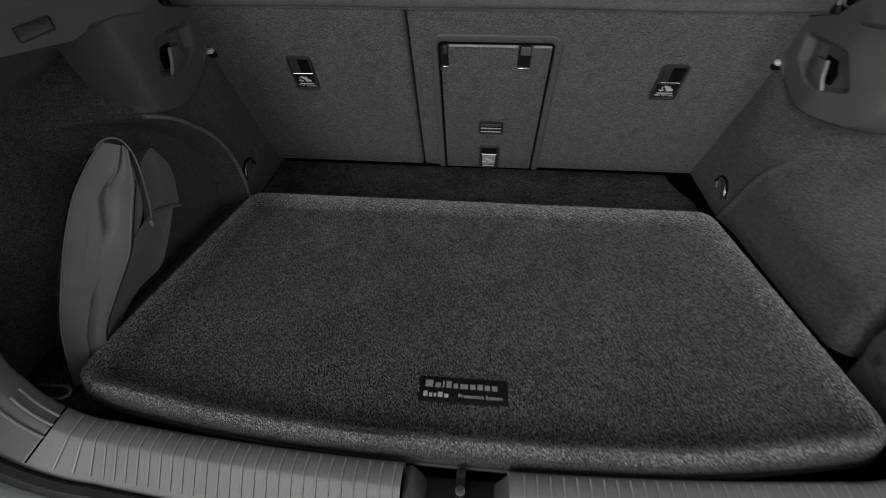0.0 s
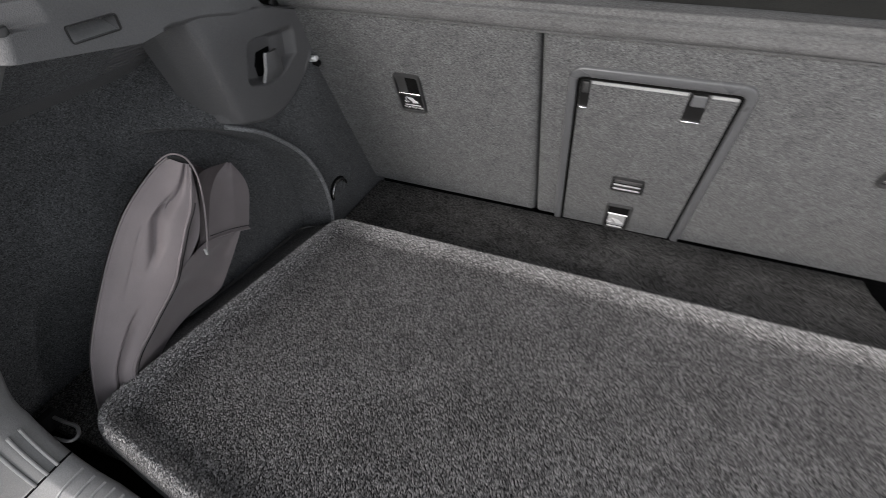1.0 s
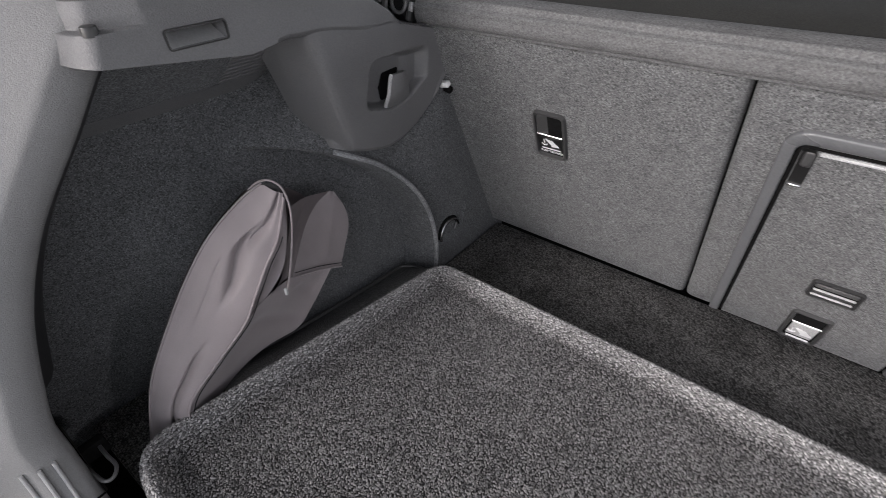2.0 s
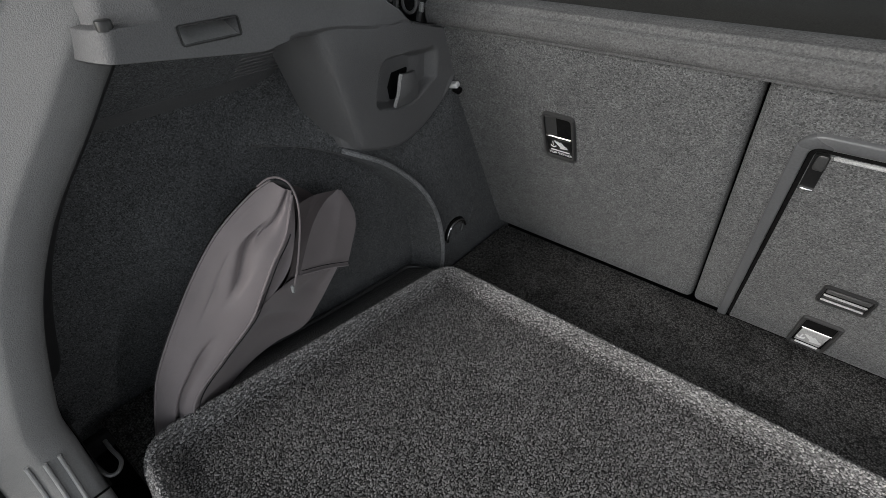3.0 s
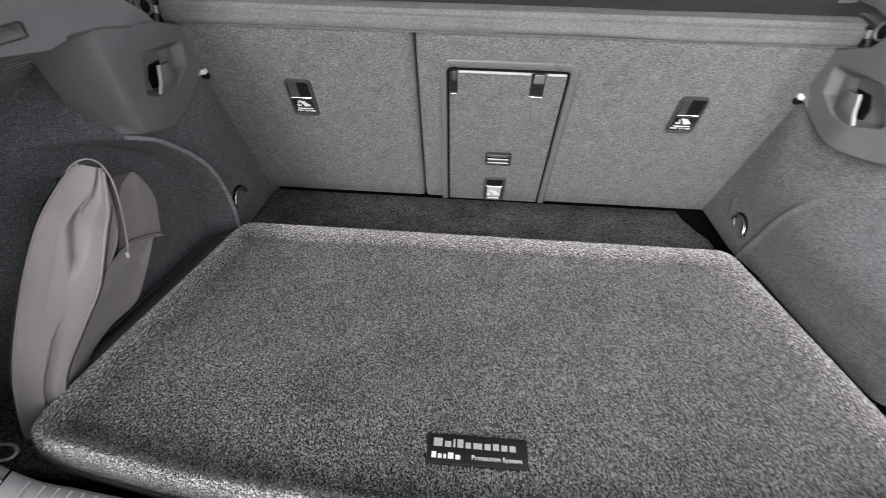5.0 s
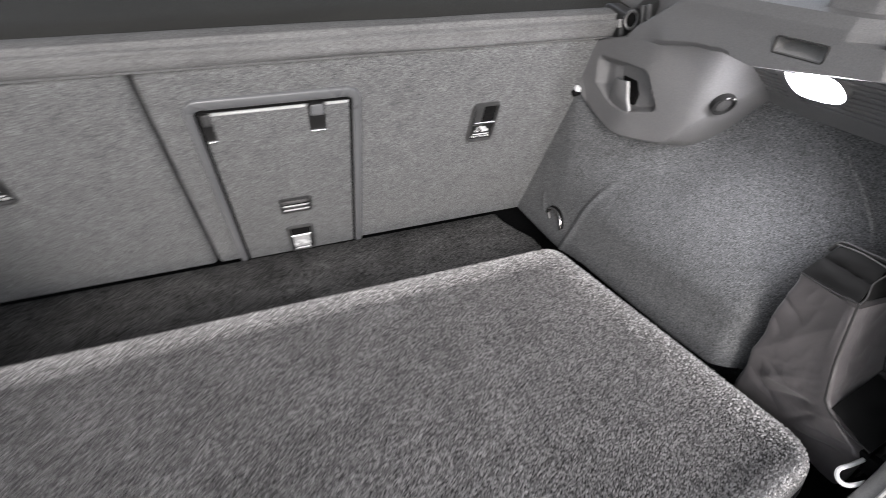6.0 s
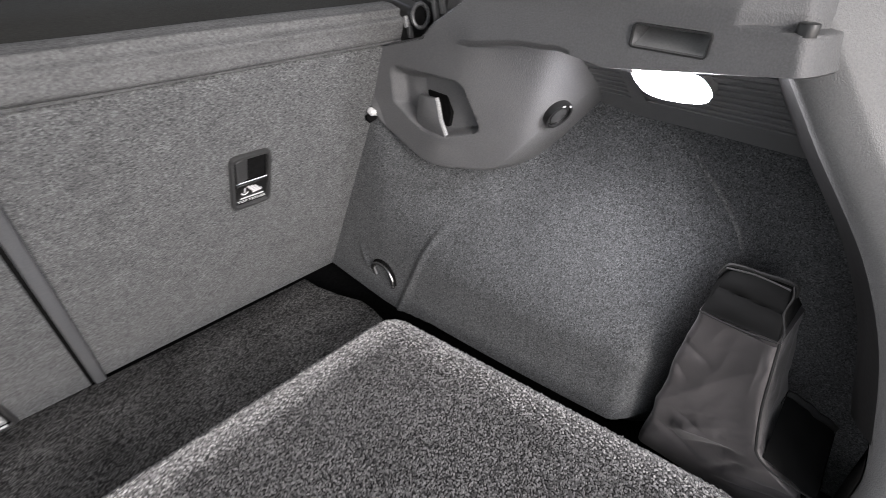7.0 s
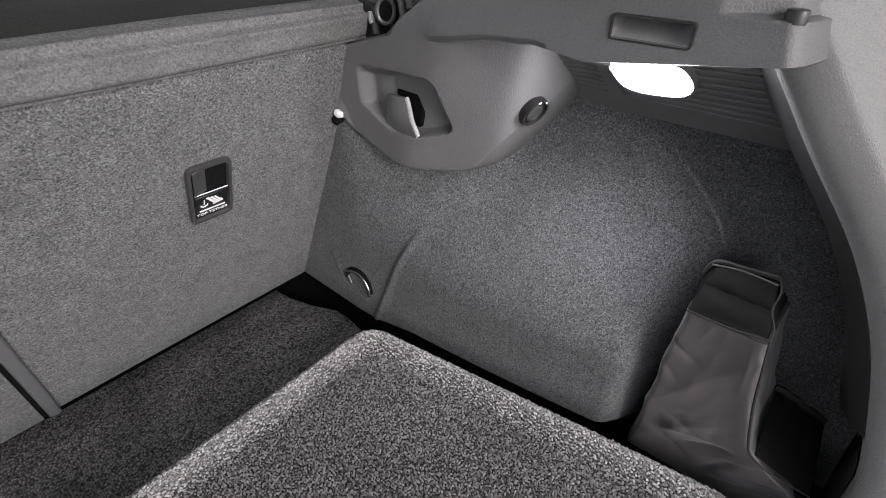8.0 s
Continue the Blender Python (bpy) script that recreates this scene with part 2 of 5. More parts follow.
def ring_loft(rings, bm=None, cap=True):
    """Closed rings of points joined one to the next, with ends closed."""
    bm = bm or bmesh.new()
    rows = [[bm.verts.new(p) for p in r] for r in rings]
    for r0, r1 in zip(rows, rows[1:]):
        for i in range(len(r0)):
            j = (i + 1) % len(r0)
            bm.faces.new((r0[i], r0[j], r1[j], r1[i]))
    if cap:
        bm.faces.new(rows[0])
        bm.faces.new(rows[-1])
    return bm


def box(size, m=None, bevel=0.0, segments=2, bm=None):
    b = bmesh.new()
    bmesh.ops.create_cube(b, size=1.0)
    bmesh.ops.scale(b, vec=size, verts=b.verts)
    if bevel:
        bmesh.ops.bevel(b, geom=list(b.edges), offset=bevel, segments=segments, profile=0.6, affect="EDGES")
    if m is not None:
        bmesh.ops.transform(b, matrix=m, verts=b.verts)
    return b


def rounded(w, h, r, n=5):
    """The outline of a rounded rectangle round the origin."""
    pts = []
    for cx, cy, a0 in ((w / 2 - r, h / 2 - r, 0), (-w / 2 + r, h / 2 - r, 90), (-w / 2 + r, -h / 2 + r, 180), (w / 2 - r, -h / 2 + r, 270)):
        for i in range(n + 1):
            a = radians(a0 + 90 * i / n)
            pts.append((cx + r * math.cos(a), cy + r * math.sin(a)))
    return pts


def plate(outline, z0, z1, m, soft=0.0):
    """An outline raised from z0 to z1 with a softened upper edge, laid by the matrix m."""
    cx = sum(p[0] for p in outline) / len(outline)
    cy = sum(p[1] for p in outline) / len(outline)

    def shrunk(d):
        out = []
        for x, y in outline:
            v = Vector((x - cx, y - cy))
            k = max(0.0, 1 - d / max(v.length, 1e-6))
            out.append((cx + v.x * k, cy + v.y * k))
        return out
    rings = [[m @ Vector((x, y, z0)) for x, y in outline]]
    if soft:
        rings.append([m @ Vector((x, y, z1 - soft)) for x, y in outline])
        rings.append([m @ Vector((x, y, z1 - soft * 0.3)) for x, y in shrunk(soft * 0.3)])
        rings.append([m @ Vector((x, y, z1)) for x, y in shrunk(soft)])
    else:
        rings.append([m @ Vector((x, y, z1)) for x, y in outline])
    return ring_loft(rings)


def frame_plate(outer, inner, z0, z1, m, soft=0.0015):
    """A raised frame between two outlines with the same number of points."""
    def row(o, z):
        return [m @ Vector((x, y, z)) for x, y in o]

    def mid(k):
        return [(lerp(a[0], b[0], k), lerp(a[1], b[1], k)) for a, b in zip(outer, inner)]
    rings = [row(outer, z0), row(outer, z1 - soft), row(mid(0.18), z1), row(mid(0.82), z1), row(inner, z1 - soft), row(inner, z0)]
    bm = bmesh.new()
    rows = [[bm.verts.new(p) for p in r] for r in rings]
    rows.append(rows[0])
    for r0, r1 in zip(rows, rows[1:]):
        for i in range(len(r0)):
            j = (i + 1) % len(r0)
            bm.faces.new((r0[i], r0[j], r1[j], r1[i]))
    return bm


def tube(points, radius, sides=10, closed=False):
    """A round bar along a path."""
    pts = [Vector(p) for p in points]
    n = len(pts)
    bm = bmesh.new()
    rings = []
    side = None
    for i, p in enumerate(pts):
        a = pts[i - 1] if (i or closed) else p
        b = pts[(i + 1) % n] if (i < n - 1 or closed) else p
        t = (b - a).normalized()
        if side is None:
            side = t.orthogonal().normalized()
        side = (side - t * side.dot(t)).normalized()
        up = t.cross(side)
        rings.append([bm.verts.new(p + (side * math.cos(2 * math.pi * k / sides) + up * math.sin(2 * math.pi * k / sides)) * radius) for k in range(sides)])
    pairs = list(zip(rings, rings[1:])) + ([(rings[-1], rings[0])] if closed else [])
    for r0, r1 in pairs:
        for k in range(sides):
            j = (k + 1) % sides
            bm.faces.new((r0[k], r0[j], r1[j], r1[k]))
    if not closed:
        bm.faces.new(rings[0])
        bm.faces.new(rings[-1])
    return bm


def cylinder(radius, depth, m, sides=24, soft=0.0):
    out_line = [(radius * math.cos(2 * math.pi * i / sides), radius * math.sin(2 * math.pi * i / sides)) for i in range(sides)]
    return plate(out_line, 0, depth, m, soft)


def lettering(text, size, m, mat, parent, name="lettering"):
    """Printed words, as thin raised letters."""
    cu = bpy.data.curves.new(name, "FONT")
    cu.body, cu.size, cu.extrude, cu.align_x, cu.align_y = text, size, 0.0002, "CENTER", "CENTER"
    tmp = bpy.data.objects.new(name, cu)
    me = bpy.data.meshes.new_from_object(tmp)
    bpy.data.objects.remove(tmp)
    bm = bmesh.new()
    bm.from_mesh(me)
    bpy.data.meshes.remove(me)
    bmesh.ops.transform(bm, matrix=m, verts=bm.verts)
    return part(name, bm, mat, parent, smooth=False)


# ---- the side walls ----
def wall_base(y):
    d = max(-0.2, 0.48 - y)
    return 0.503 + (0.08 * d + 0.13 * d * d if d > 0 else 0.0)


RIDGE_Y, RIDGE_Z, RIDGE_R = 0.2, 0.03, 0.231


def felt_x(y, z, left):
    """How far out the felt side wall stands at a place of its side view."""
    arch = wall_base(y) + (0.13 * max(0.0, (z - 0.10) / 0.22) ** 2 if left else 0.130 * step(0.085, 0.275, z)) * step(0.50, 0.30, y)
    arch += 0.06 * max(0.0, z) * step(0.34, 0.46, y)
    r = math.hypot(y - RIDGE_Y, z - RIDGE_Z)
    if left:
        flat = 0.512 + 0.05 * max(0.0, z)
        inside = lerp(1.0, step(RIDGE_R, RIDGE_R - 0.011, r), step(0.19, 0.27, y))
        front = lerp(arch, min(arch, flat + 0.012), step(0.265, 0.325, y))
        arch = min(0.672, lerp(front, arch + 0.048, inside))
        arch -= 0.011 * math.exp(-((r - RIDGE_R - 0.004) / 0.0045) ** 2) * step(0.27, 0.31, y)
    else:
        ridge = y - (0.439 - 0.37 * z)
        fade = step(0.185, 0.12, z)
        arch -= 0.0045 * fade * math.exp(-(ridge / 0.0055) ** 2)
        arch -= 0.006 * math.exp(-((y - 0.075 - 0.1 * step(0.19, 0.32, z)) / 0.014) ** 2) * step(0.14, 0.20, z)
    # the dent that leads down to the lashing eye
    k = max(0.0, min(1.0, (0.060 - z) / 0.030))
    arch -= 0.0034 * math.exp(-((y - 0.530 + 0.016 * k) / 0.0050) ** 2) * step(0.075, 0.055, z) * step(0.022, 0.034, z)
    arch += 0.0030 * math.exp(-((y - 0.492) / 0.022) ** 2 - ((z - 0.034) / 0.014) ** 2)
    if not left:
        arch += 0.07 * step(-0.006 - 0.010 * step(0.36, 0.46, y), -0.014 - 0.010 * step(0.36, 0.46, y), z)
    arch = min(arch, 0.69)
    y_end = 0.07 + 0.1 * step(0.19, 0.32, z)
    pocket = (0.672 if left else 0.705) + 0.01 * math.sin(9 * z)
    k = step(y_end + 0.07, y_end - 0.09, y) if left else step(y_end + 0.046, y_end - 0.052, y)
    return lerp(arch, max(pocket, arch), k)


def housing_bottom(y, left):
    """Lower edge of the hook housing in its side view."""
    d = y - 0.375
    if left:
        if d > 0:
            return 0.228 + 4.2 * d * d + 110 * d ** 4
        if y > 0.295:
            return 0.228 + 0.0225 * (-d / 0.080) ** 1.3
        # a straight rear edge that leans forward, down to a square corner
        return 0.2505 + 3.2 * (0.295 - y)
    if d > 0:
        return 0.230 + 3.3 * d * d + 100 * d ** 4
    return 0.230 + 1.40 * bend(-d - 0.050, 0.014)


def cover_notch(y, z):
    """The pocket in the trim that takes the end of the load cover."""
    line = lerp(0.4195, 0.403, (y - 0.356) / 0.026) if y < 0.382 else lerp(0.403, 0.387, (y - 0.382) / 0.017) if y < 0.399 else lerp(0.387, 0.372, (y - 0.399) / 0.057)
    return 0.075 * step(0.0, 0.004, z - max(line, 0.368))


def bend(v, soft):
    """A ramp from nought with a rounded start."""
    return 0.5 * (v + math.sqrt(v * v + soft * soft))


def housing_x(y, z, left):
    """The moulded plastic housing round the bag hook."""
    face = 0.517 + 0.10 * bend(0.345 - z, 0.02) - 0.004 * step(0.42, 0.52, y)
    if left:
        # one flat rear facet behind a leaning crease
        face += 5.0 * bend(0.274 + 0.31 * (0.353 - z) - y, 0.005)
    else:
        face += 0.55 * bend(0.345 + 0.45 * (0.36 - z) - y, 0.014) + 2.0 * bend(0.262 + 0.30 * (0.388 - z) - y, 0.006)
    felt = felt_x(y, z, left) - 0.005
    if left and y < 0.295:
        x = min(face, 0.601)
    else:
        x = lerp(felt, min(face, felt), step(-0.004, 0.003 if left else 0.012, z - housing_bottom(y, left)))
    # the pocket behind the hook
    edge_back, edge_front = 0.334 + 0.22 * (z - 0.304), 0.453 - 1.6 * max(0.0, 0.309 - z)
    low = 0.282 + 0.30 * max(0.0, 0.375 - y)
    radius = 0.013
    in_y, in_z = min(y - edge_back, edge_front - y), min(z - low, 0.354 - z)
    inside = radius - math.hypot(max(0.0, radius - in_y), max(0.0, radius - in_z))
    return x + 0.020 * step(0.0, lerp(0.009, 0.020, step(0.40, 0.43, y)), inside) + cover_notch(y, z)


def panel_x(y, z):
    """The grained upper trim with its finger recess and the ledge for the load cover."""
    x = 0.516 - 0.12 * max(0.0, 0.43 - z) - 0.004 * step(0.42, 0.52, y) + 0.4 * max(0.0, z - 0.445) ** 1.0
    inside = step(0.1225, 0.1245, y) * step(0.1755, 0.1735, y) * step(0.4150, 0.4162, z) * step(0.4290, 0.4278, z)
    slope = 0.018 * max(0.0, min(1.0, (z - 0.4155) / 0.010)) + 0.002
    slope *= step(0.1245, 0.135, y) * 0.6 + 0.4
    x += slope * inside
    # ledge that widens to the back
    if y < 0.112:
        x += (0.112 - y) * 0.42 * step(0.4355, 0.4375, z)
    # rounded back end
    back = max(0.0, min(1.0, (0.070 - y + 0.28 * (z - 0.412)) / 0.020))
    x += 0.060 * (1 - math.sqrt(max(0.0, 1 - back * back)))
    return x + cover_notch(y, z)


def pillar_y(z):
    return max(-0.12 + 0.18 * z + 0.72 * z * z, -0.102 + 0.09 * z) + 0.009 * step(0.28, 0.37, z) - 0.005 * math.exp(-((z - 0.23) / 0.07) ** 2)


def trim_low(y):
    """Height of the upper trim's lower edge, which climbs to the back."""
    return 0.389 + 0.130 * min(0.205, max(0.0, 0.25 - y)) + 0.012 * max(0.0, min(1.0, (y - 0.192) / 0.046)) * step(0.36, 0.262, y)


def build_side(left):
    s = -1 if left else 1
    word = "left" if left else "right"
    ys, zs = linspace(-0.13, 0.236, 76) + linspace(0.24, 0.46, 100) + linspace(0.4645, 0.66, 44), linspace(-0.075, 0.400, 180)
    wall = part("wall_" + word, surf(lambda y, z: (s * (felt_x(y, z, left) + 0.09 * step(0.03, 0.045, z - housing_bottom(y, left)) * step(0.29, 0.31, y)), y, z), ys, zs), M_SIDE)
    tagged(wall, "dark grey felt side lining with a wheel arch bulge" if not left else "dark felt side lining with a recessed wheel arch pocket", "side wall", kind="structure")

    if left:
        a0, a1 = math.atan2(0.214, 0.096), math.atan2(-0.050, 0.238)
        fold = [(RIDGE_Y + (RIDGE_R + 0.004) * math.cos(a), RIDGE_Z + (RIDGE_R + 0.004) * math.sin(a)) for a in linspace(a0, a1, 60)]
        sunk = [0.0045 * (1 - math.sin(math.pi * k) ** 0.35) - 0.0004 for k in linspace(0, 1, 60)]
        # pale tube paints the light along the ridge
        part("fold_edge", tube([(s * (felt_x(y, z, left) + deep), y, z) for (y, z), deep in zip(fold, sunk)], 0.0036, 8), M_FOLD, wall, "fold along the wheel arch pocket, highlight in its pale colour")
    else:
        fold = [(0.071 + 0.1 * step(0.19, 0.32, z), z, 0.0018 + 0.004 * (1 - math.sin(math.pi * (z - 0.200) / 0.090)) ** 2) for z in linspace(0.200, 0.290, 40)]
        # lighter felt paints the ridge's highlight on this side too
        part("fold_edge", tube([(s * (felt_x(y, z, left) + deep), y, z) for y, z, deep in fold], 0.0034, 8), M_SEAT, wall, "fold along the wheel arch, highlight in its paler colour")
    # strip and vent panel over the felt
    def reach(u, z, y1=0.37):
        """From the pillar to the housing, as a share of the way."""
        return lerp(pillar_y(z) - 0.001, y1, u)

    def sloped(u, k, lift, y1=0.37):
        y = reach(u, lerp(0.340, 0.404, k), y1)
        return (s * (lerp(0.640, 0.566, k) + lift), y, lerp(0.340, trim_low(y), k) + lift * 0.9)
    bm = surf(lambda u, k: (s * lerp(0.664, 0.640, k), reach(u, lerp(0.318, 0.340, k)), lerp(0.318, 0.340, k)), linspace(0, 1, 20), [0, 0.5, 1])
    surf(lambda u, k: (s * (0.664 + 0.06 * k), reach(u, 0.318), 0.318 - 0.001 * k), linspace(0, 1, 20), [0, 1], bm)
    part("lower_strip", bm, M_PLASTIC, wall, "plain plastic strip", smooth=False)
    # black sheet stands in for the shaded space behind the slats
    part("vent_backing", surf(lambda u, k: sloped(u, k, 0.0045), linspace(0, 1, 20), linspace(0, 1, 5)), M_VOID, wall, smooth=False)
    if left:
        bm = surf(lambda u, k: sloped(u, k, -0.0015, 0.215), linspace(0, 1, 12), linspace(0, 1, 5))
        part("vent_panel", bm, M_SIDE, wall, "plain dark panel beside the short vent slots", smooth=False)
    else:
        def between(u, k):
            y = lerp(0.196, 0.212, u)
            return (s * (lerp(0.640, 0.566, k) - 0.003), y, lerp(0.340, trim_low(y), k) - 0.0025)
        part("vent_divider", surf(between, linspace(0, 1, 6), linspace(0, 1, 5)), M_PLASTIC, wall, "plain bar between slots and lamp", smooth=False)
    slope = math.atan2(0.053, 0.074)
    for row in range(11):
        k = (row + 0.5) / 11
        a, b = (0.212 if left else pillar_y(lerp(0.340, 0.404, k)) + 0.002), 0.300
        za, zb = lerp(0.340, trim_low(a), k), lerp(0.340, trim_low(b), k)
        lean = Matrix.Rotation(math.atan2(zb - za, b - a), 4, "X")
        m = Matrix.Translation((s * lerp(0.640, 0.566, k), (a + b) / 2, (za + zb) / 2)) @ lean @ Matrix.Rotation(s * slope, 4, "Y")
        part("slat", box((0.0073, b - a, 0.004), m, 0.0008, 1), M_PLASTIC, wall, smooth=False)

    # the hook housing
    ys = linspace(0.246, 0.2948, 70) + linspace(0.2952, 0.575, 140) if left else linspace(0.228, 0.295, 48) + linspace(0.297, 0.575, 138)

    def shell(y, k):
        zb = housing_bottom(y, left)
        ztop = max(0.399, trim_low(y) + 0.008)
        if k < 0:
            back = 0.607 if left and y < 0.295 else felt_x(y, zb, left) + 0.012
            return (s * back, y, zb - 0.001)
        z = lerp(min(zb, ztop - 0.004), ztop, k)
        return (s * (housing_x(y, z, left) - 0.003 * step(0.0, 0.03, k)), y, z)
    part("hook_housing", surf(shell, ys, [-1] + linspace(0, 1, 96)), M_PLASTIC, wall, "moulded grained plastic housing")

    def tongue(u, v):
        half = lerp(0.0225, 0.0125, v) - 0.0012 * step(0.9, 1.0, v)
        y = 0.3965 - 0.002 * v + (u if abs(u) <= 1 else u / abs(u)) * half
        z = lerp(0.284, 0.328, v)
        x = housing_x(0.3955, 0.277, left) - 0.0042 * step(0.0, 0.5, v) - 0.003 * v - 0.003 * math.cos(u * 1.5) * step(-0.1, 0.5, v) + 0.012 * max(0.0, 0.05 - v)
        return Vector((s * x, y, z))
    bm = bmesh.new()
    us, vs = linspace(-1, 1, 9), linspace(-0.3, 1, 14)
    front = [[bm.verts.new(tongue(u, v)) for u in us] for v in vs]
    back = [[bm.verts.new(tongue(u, v) + Vector((s * 0.0075, 0, -0.001))) for u in us] for v in vs]
    for g in (front, back):
        for r0, r1 in zip(g, g[1:]):
            for i in range(8):
                bm.faces.new((r0[i], r0[i + 1], r1[i + 1], r1[i]))
    edge_f = [r[0] for r in front] + front[-1][1:] + [r[-1] for r in reversed(front[:-1])]
    edge_b = [r[0] for r in back] + back[-1][1:] + [r[-1] for r in reversed(back[:-1])]
    for i in range(len(edge_f) - 1):
        bm.faces.new((edge_f[i], edge_f[i + 1], edge_b[i + 1], edge_b[i]))
    part("bag_hook", bm, M_PLASTIC, wall, "tapered hook tongue")
    # pale bar paints the light on this facet of the hook
    edge = [tongue(-1, v) + Vector((s * 0.003, -0.0006, 0)) for v in linspace(0.05, 1, 8)]
    part("hook_edge", tube(edge, 0.0024, 8), M_PALE, wall, "hook edge painted pale like a lit facet")
    # flat black plate painted in for the depth of the slot
    slot_x = housing_x(0.415, 0.31, left) - 0.0034
    part("hook_slot_shade", plate([(-0.017, -0.002), (-0.013, -0.019), (0.012, -0.019), (0.0205, 0.0150), (0.0185, 0.0165), (-0.0085, 0.0155), (-0.0105, 0.0135)], -0.004, 0.0012, Matrix.Translation((s * slot_x, 0.3905, 0.312)) @ Matrix(((0, 0, -s, 0), (1, 0, 0, 0), (0, 1, 0, 0), (0, 0, 0, 1)))), M_VOID, wall, "black plate for the shaded slot behind the hook")

    # the upper trim panel
    ys = linspace(0.036, 0.08, 60) + linspace(0.082, 0.60, 225)

    def upper(y, k):
        low = trim_low(y)
        if y > 0.225:
            z = lerp(low, 0.456, max(0.0, min(k, 1.0)))
            face = housing_x(y, min(z, 0.396), left) - 0.003
            if k < 0:
                under = min(0.588, housing_x(y, 0.388, left) + 0.002)
                return (s * (under if k < -1.5 else min(under, panel_x(y, low) + 0.006)), y, low - (0.0032 if k < -1.5 else 0.0022))
            if k < 0.5:
                x = lerp(panel_x(y, z), face, step(0.325, 0.36, y) * (1 - step(0.05, 0.5, k)))
                return (s * (x + 0.003 * (1 - step(0.0, 0.06, k)) * step(0.36, 0.325, y)), y, z)
        if k < 0:
            return (s * (0.588 if k < -1.5 else panel_x(y, low) + 0.010), y, low - (0.003 if k < -1.5 else 0.0022))
        if k > 1:
            d = k - 1
            return (s * (panel_x(y, 0.456) + 0.004 + min(0.03 * d * d, lerp(0.012, 0.255, step(0.15, 0.24, y)))), y, 0.456 + 0.0035 * d)
        z = lerp(low, 0.456, k)
        return (s * panel_x(y, z), y, z)
    part("upper_trim", surf(upper, ys, [-2, -1] + linspace(0, 1, 52) + [1.2, 1.6, 2.4, 4.4, 8.4]), M_PLASTIC, wall, "leather-grained plastic upper trim")
    cup = surf(lambda y, z: (s * (panel_x(y, z) - 0.0005), y, z), linspace(0.1240, 0.1740, 30), linspace(0.4158, 0.4282, 20))
    part("recess_cup", cup, M_CUP, wall, "smooth cup of the finger recess, its paler tone partly painted light")
    m = pose(s * 0.5225, 0.0735, 0.4345)
    part("cover_peg", cylinder(0.0060, 0.0075, m, 24, 0.0012), M_SMOOTH, wall, "round dark peg on the ledge")
    bm = frame_plate(rounded(0.056, 0.0170, 0.003), rounded(0.0525, 0.0138, 0.0022), -0.002, 0.0006, Matrix.Translation((s * 0.5142, 0.149, 0.4220)) @ Matrix.Rotation(s * radians(-90), 4, "Y") @ Matrix.Rotation(radians(90), 4, "Z"))
    part("recess_rim", bm, M_SMOOTH, wall, "dark rim of the finger recess")
    return wall


build_side(True)
build_side(False)


# round power socket on the right housing
def socket_matrix():
    y, z = 0.270, 0.322
    x = housing_x(y, z, False) - 0.0055
    dx_dy = (housing_x(y + 0.008, z, False) - housing_x(y - 0.008, z, False)) / 0.016
    dx_dz = (housing_x(y, z + 0.008, False) - housing_x(y, z - 0.008, False)) / 0.016
    nrm = Vector((-1, dx_dy, dx_dz)).normalized()
    return Matrix.Translation((x, y, z)) @ nrm.to_track_quat("Z", "Y").to_matrix().to_4x4()


MS = socket_matrix()
sock = root("power_socket", MS.translation, "round black power socket with a closed cap", "power socket")
ring_o = [(0.0165 * math.cos(a), 0.0165 * math.sin(a)) for a in linspace(0, 2 * math.pi * 31 / 32, 32)]
ring_i = [(x * 0.78, y * 0.78) for x, y in ring_o]
part("rim", frame_plate(ring_o, ring_i, -0.006, 0.004, MS, 0.002), M_BADGE, sock, "glossy black rim")
part("cap", cylinder(0.0125, 0.0065, MS @ pose(0, 0, -0.004), 28, 0.002), M_SURROUND, sock)
part("cap_ring", frame_plate([(x * 0.66, y * 0.66) for x, y in ring_o], [(x * 0.58, y * 0.58) for x, y in ring_o], 0.0, 0.0032, MS, 0.0004), M_BADGE, sock)
for a in (60, 100):
    part("rim_tab", box((0.004, 0.0022, 0.0016), MS @ pose(0.0145 * math.cos(radians(a)), 0.0145 * math.sin(radians(a)), 0.0042, 0, 0, a + 90), 0.0005, 1), M_PALE, sock)

# the load lamp in the vent panel
lamp = root("cargo_lamp", (0.60, 0.158, 0.366), "lit white cargo lamp with an oblong lens", "lamp")


def lamp_matrix():
    nrm, along = Vector((-0.83, 0, -0.56)).normalized(), Vector((0, 1, 0))
    up = along.cross(nrm).normalized()
    return Matrix.Translation((0.5905, 0.162, 0.3750)) @ Matrix(((up.x, along.x, nrm.x, 0), (up.y, along.y, nrm.y, 0), (up.z, along.z, nrm.z, 0), (0, 0, 0, 1)))


ML = lamp_matrix()
lens_outline = [(0.0116, 0.0395), (0.0132, 0.023), (0.0185, 0.006), (0.0205, -0.010), (0.0175, -0.023), (0.0078, -0.0310), (-0.0023, -0.0325), (-0.0111, -0.0255), (-0.0155, -0.006), (-0.0160, 0.014), (-0.0119, 0.0255), (-0.0031, 0.0325)]
lens_curve = [spline([(*p, 0) for p in lens_outline + lens_outline[:1]], i / 48).xy[:] for i in range(48)]
part("bezel", frame_plate([(x * 1.05 - 0.0004, y * 1.02) for x, y in lens_curve], lens_curve, -0.022, 0.0036, ML, 0.001), M_PLASTIC, lamp, "dark lamp bezel")
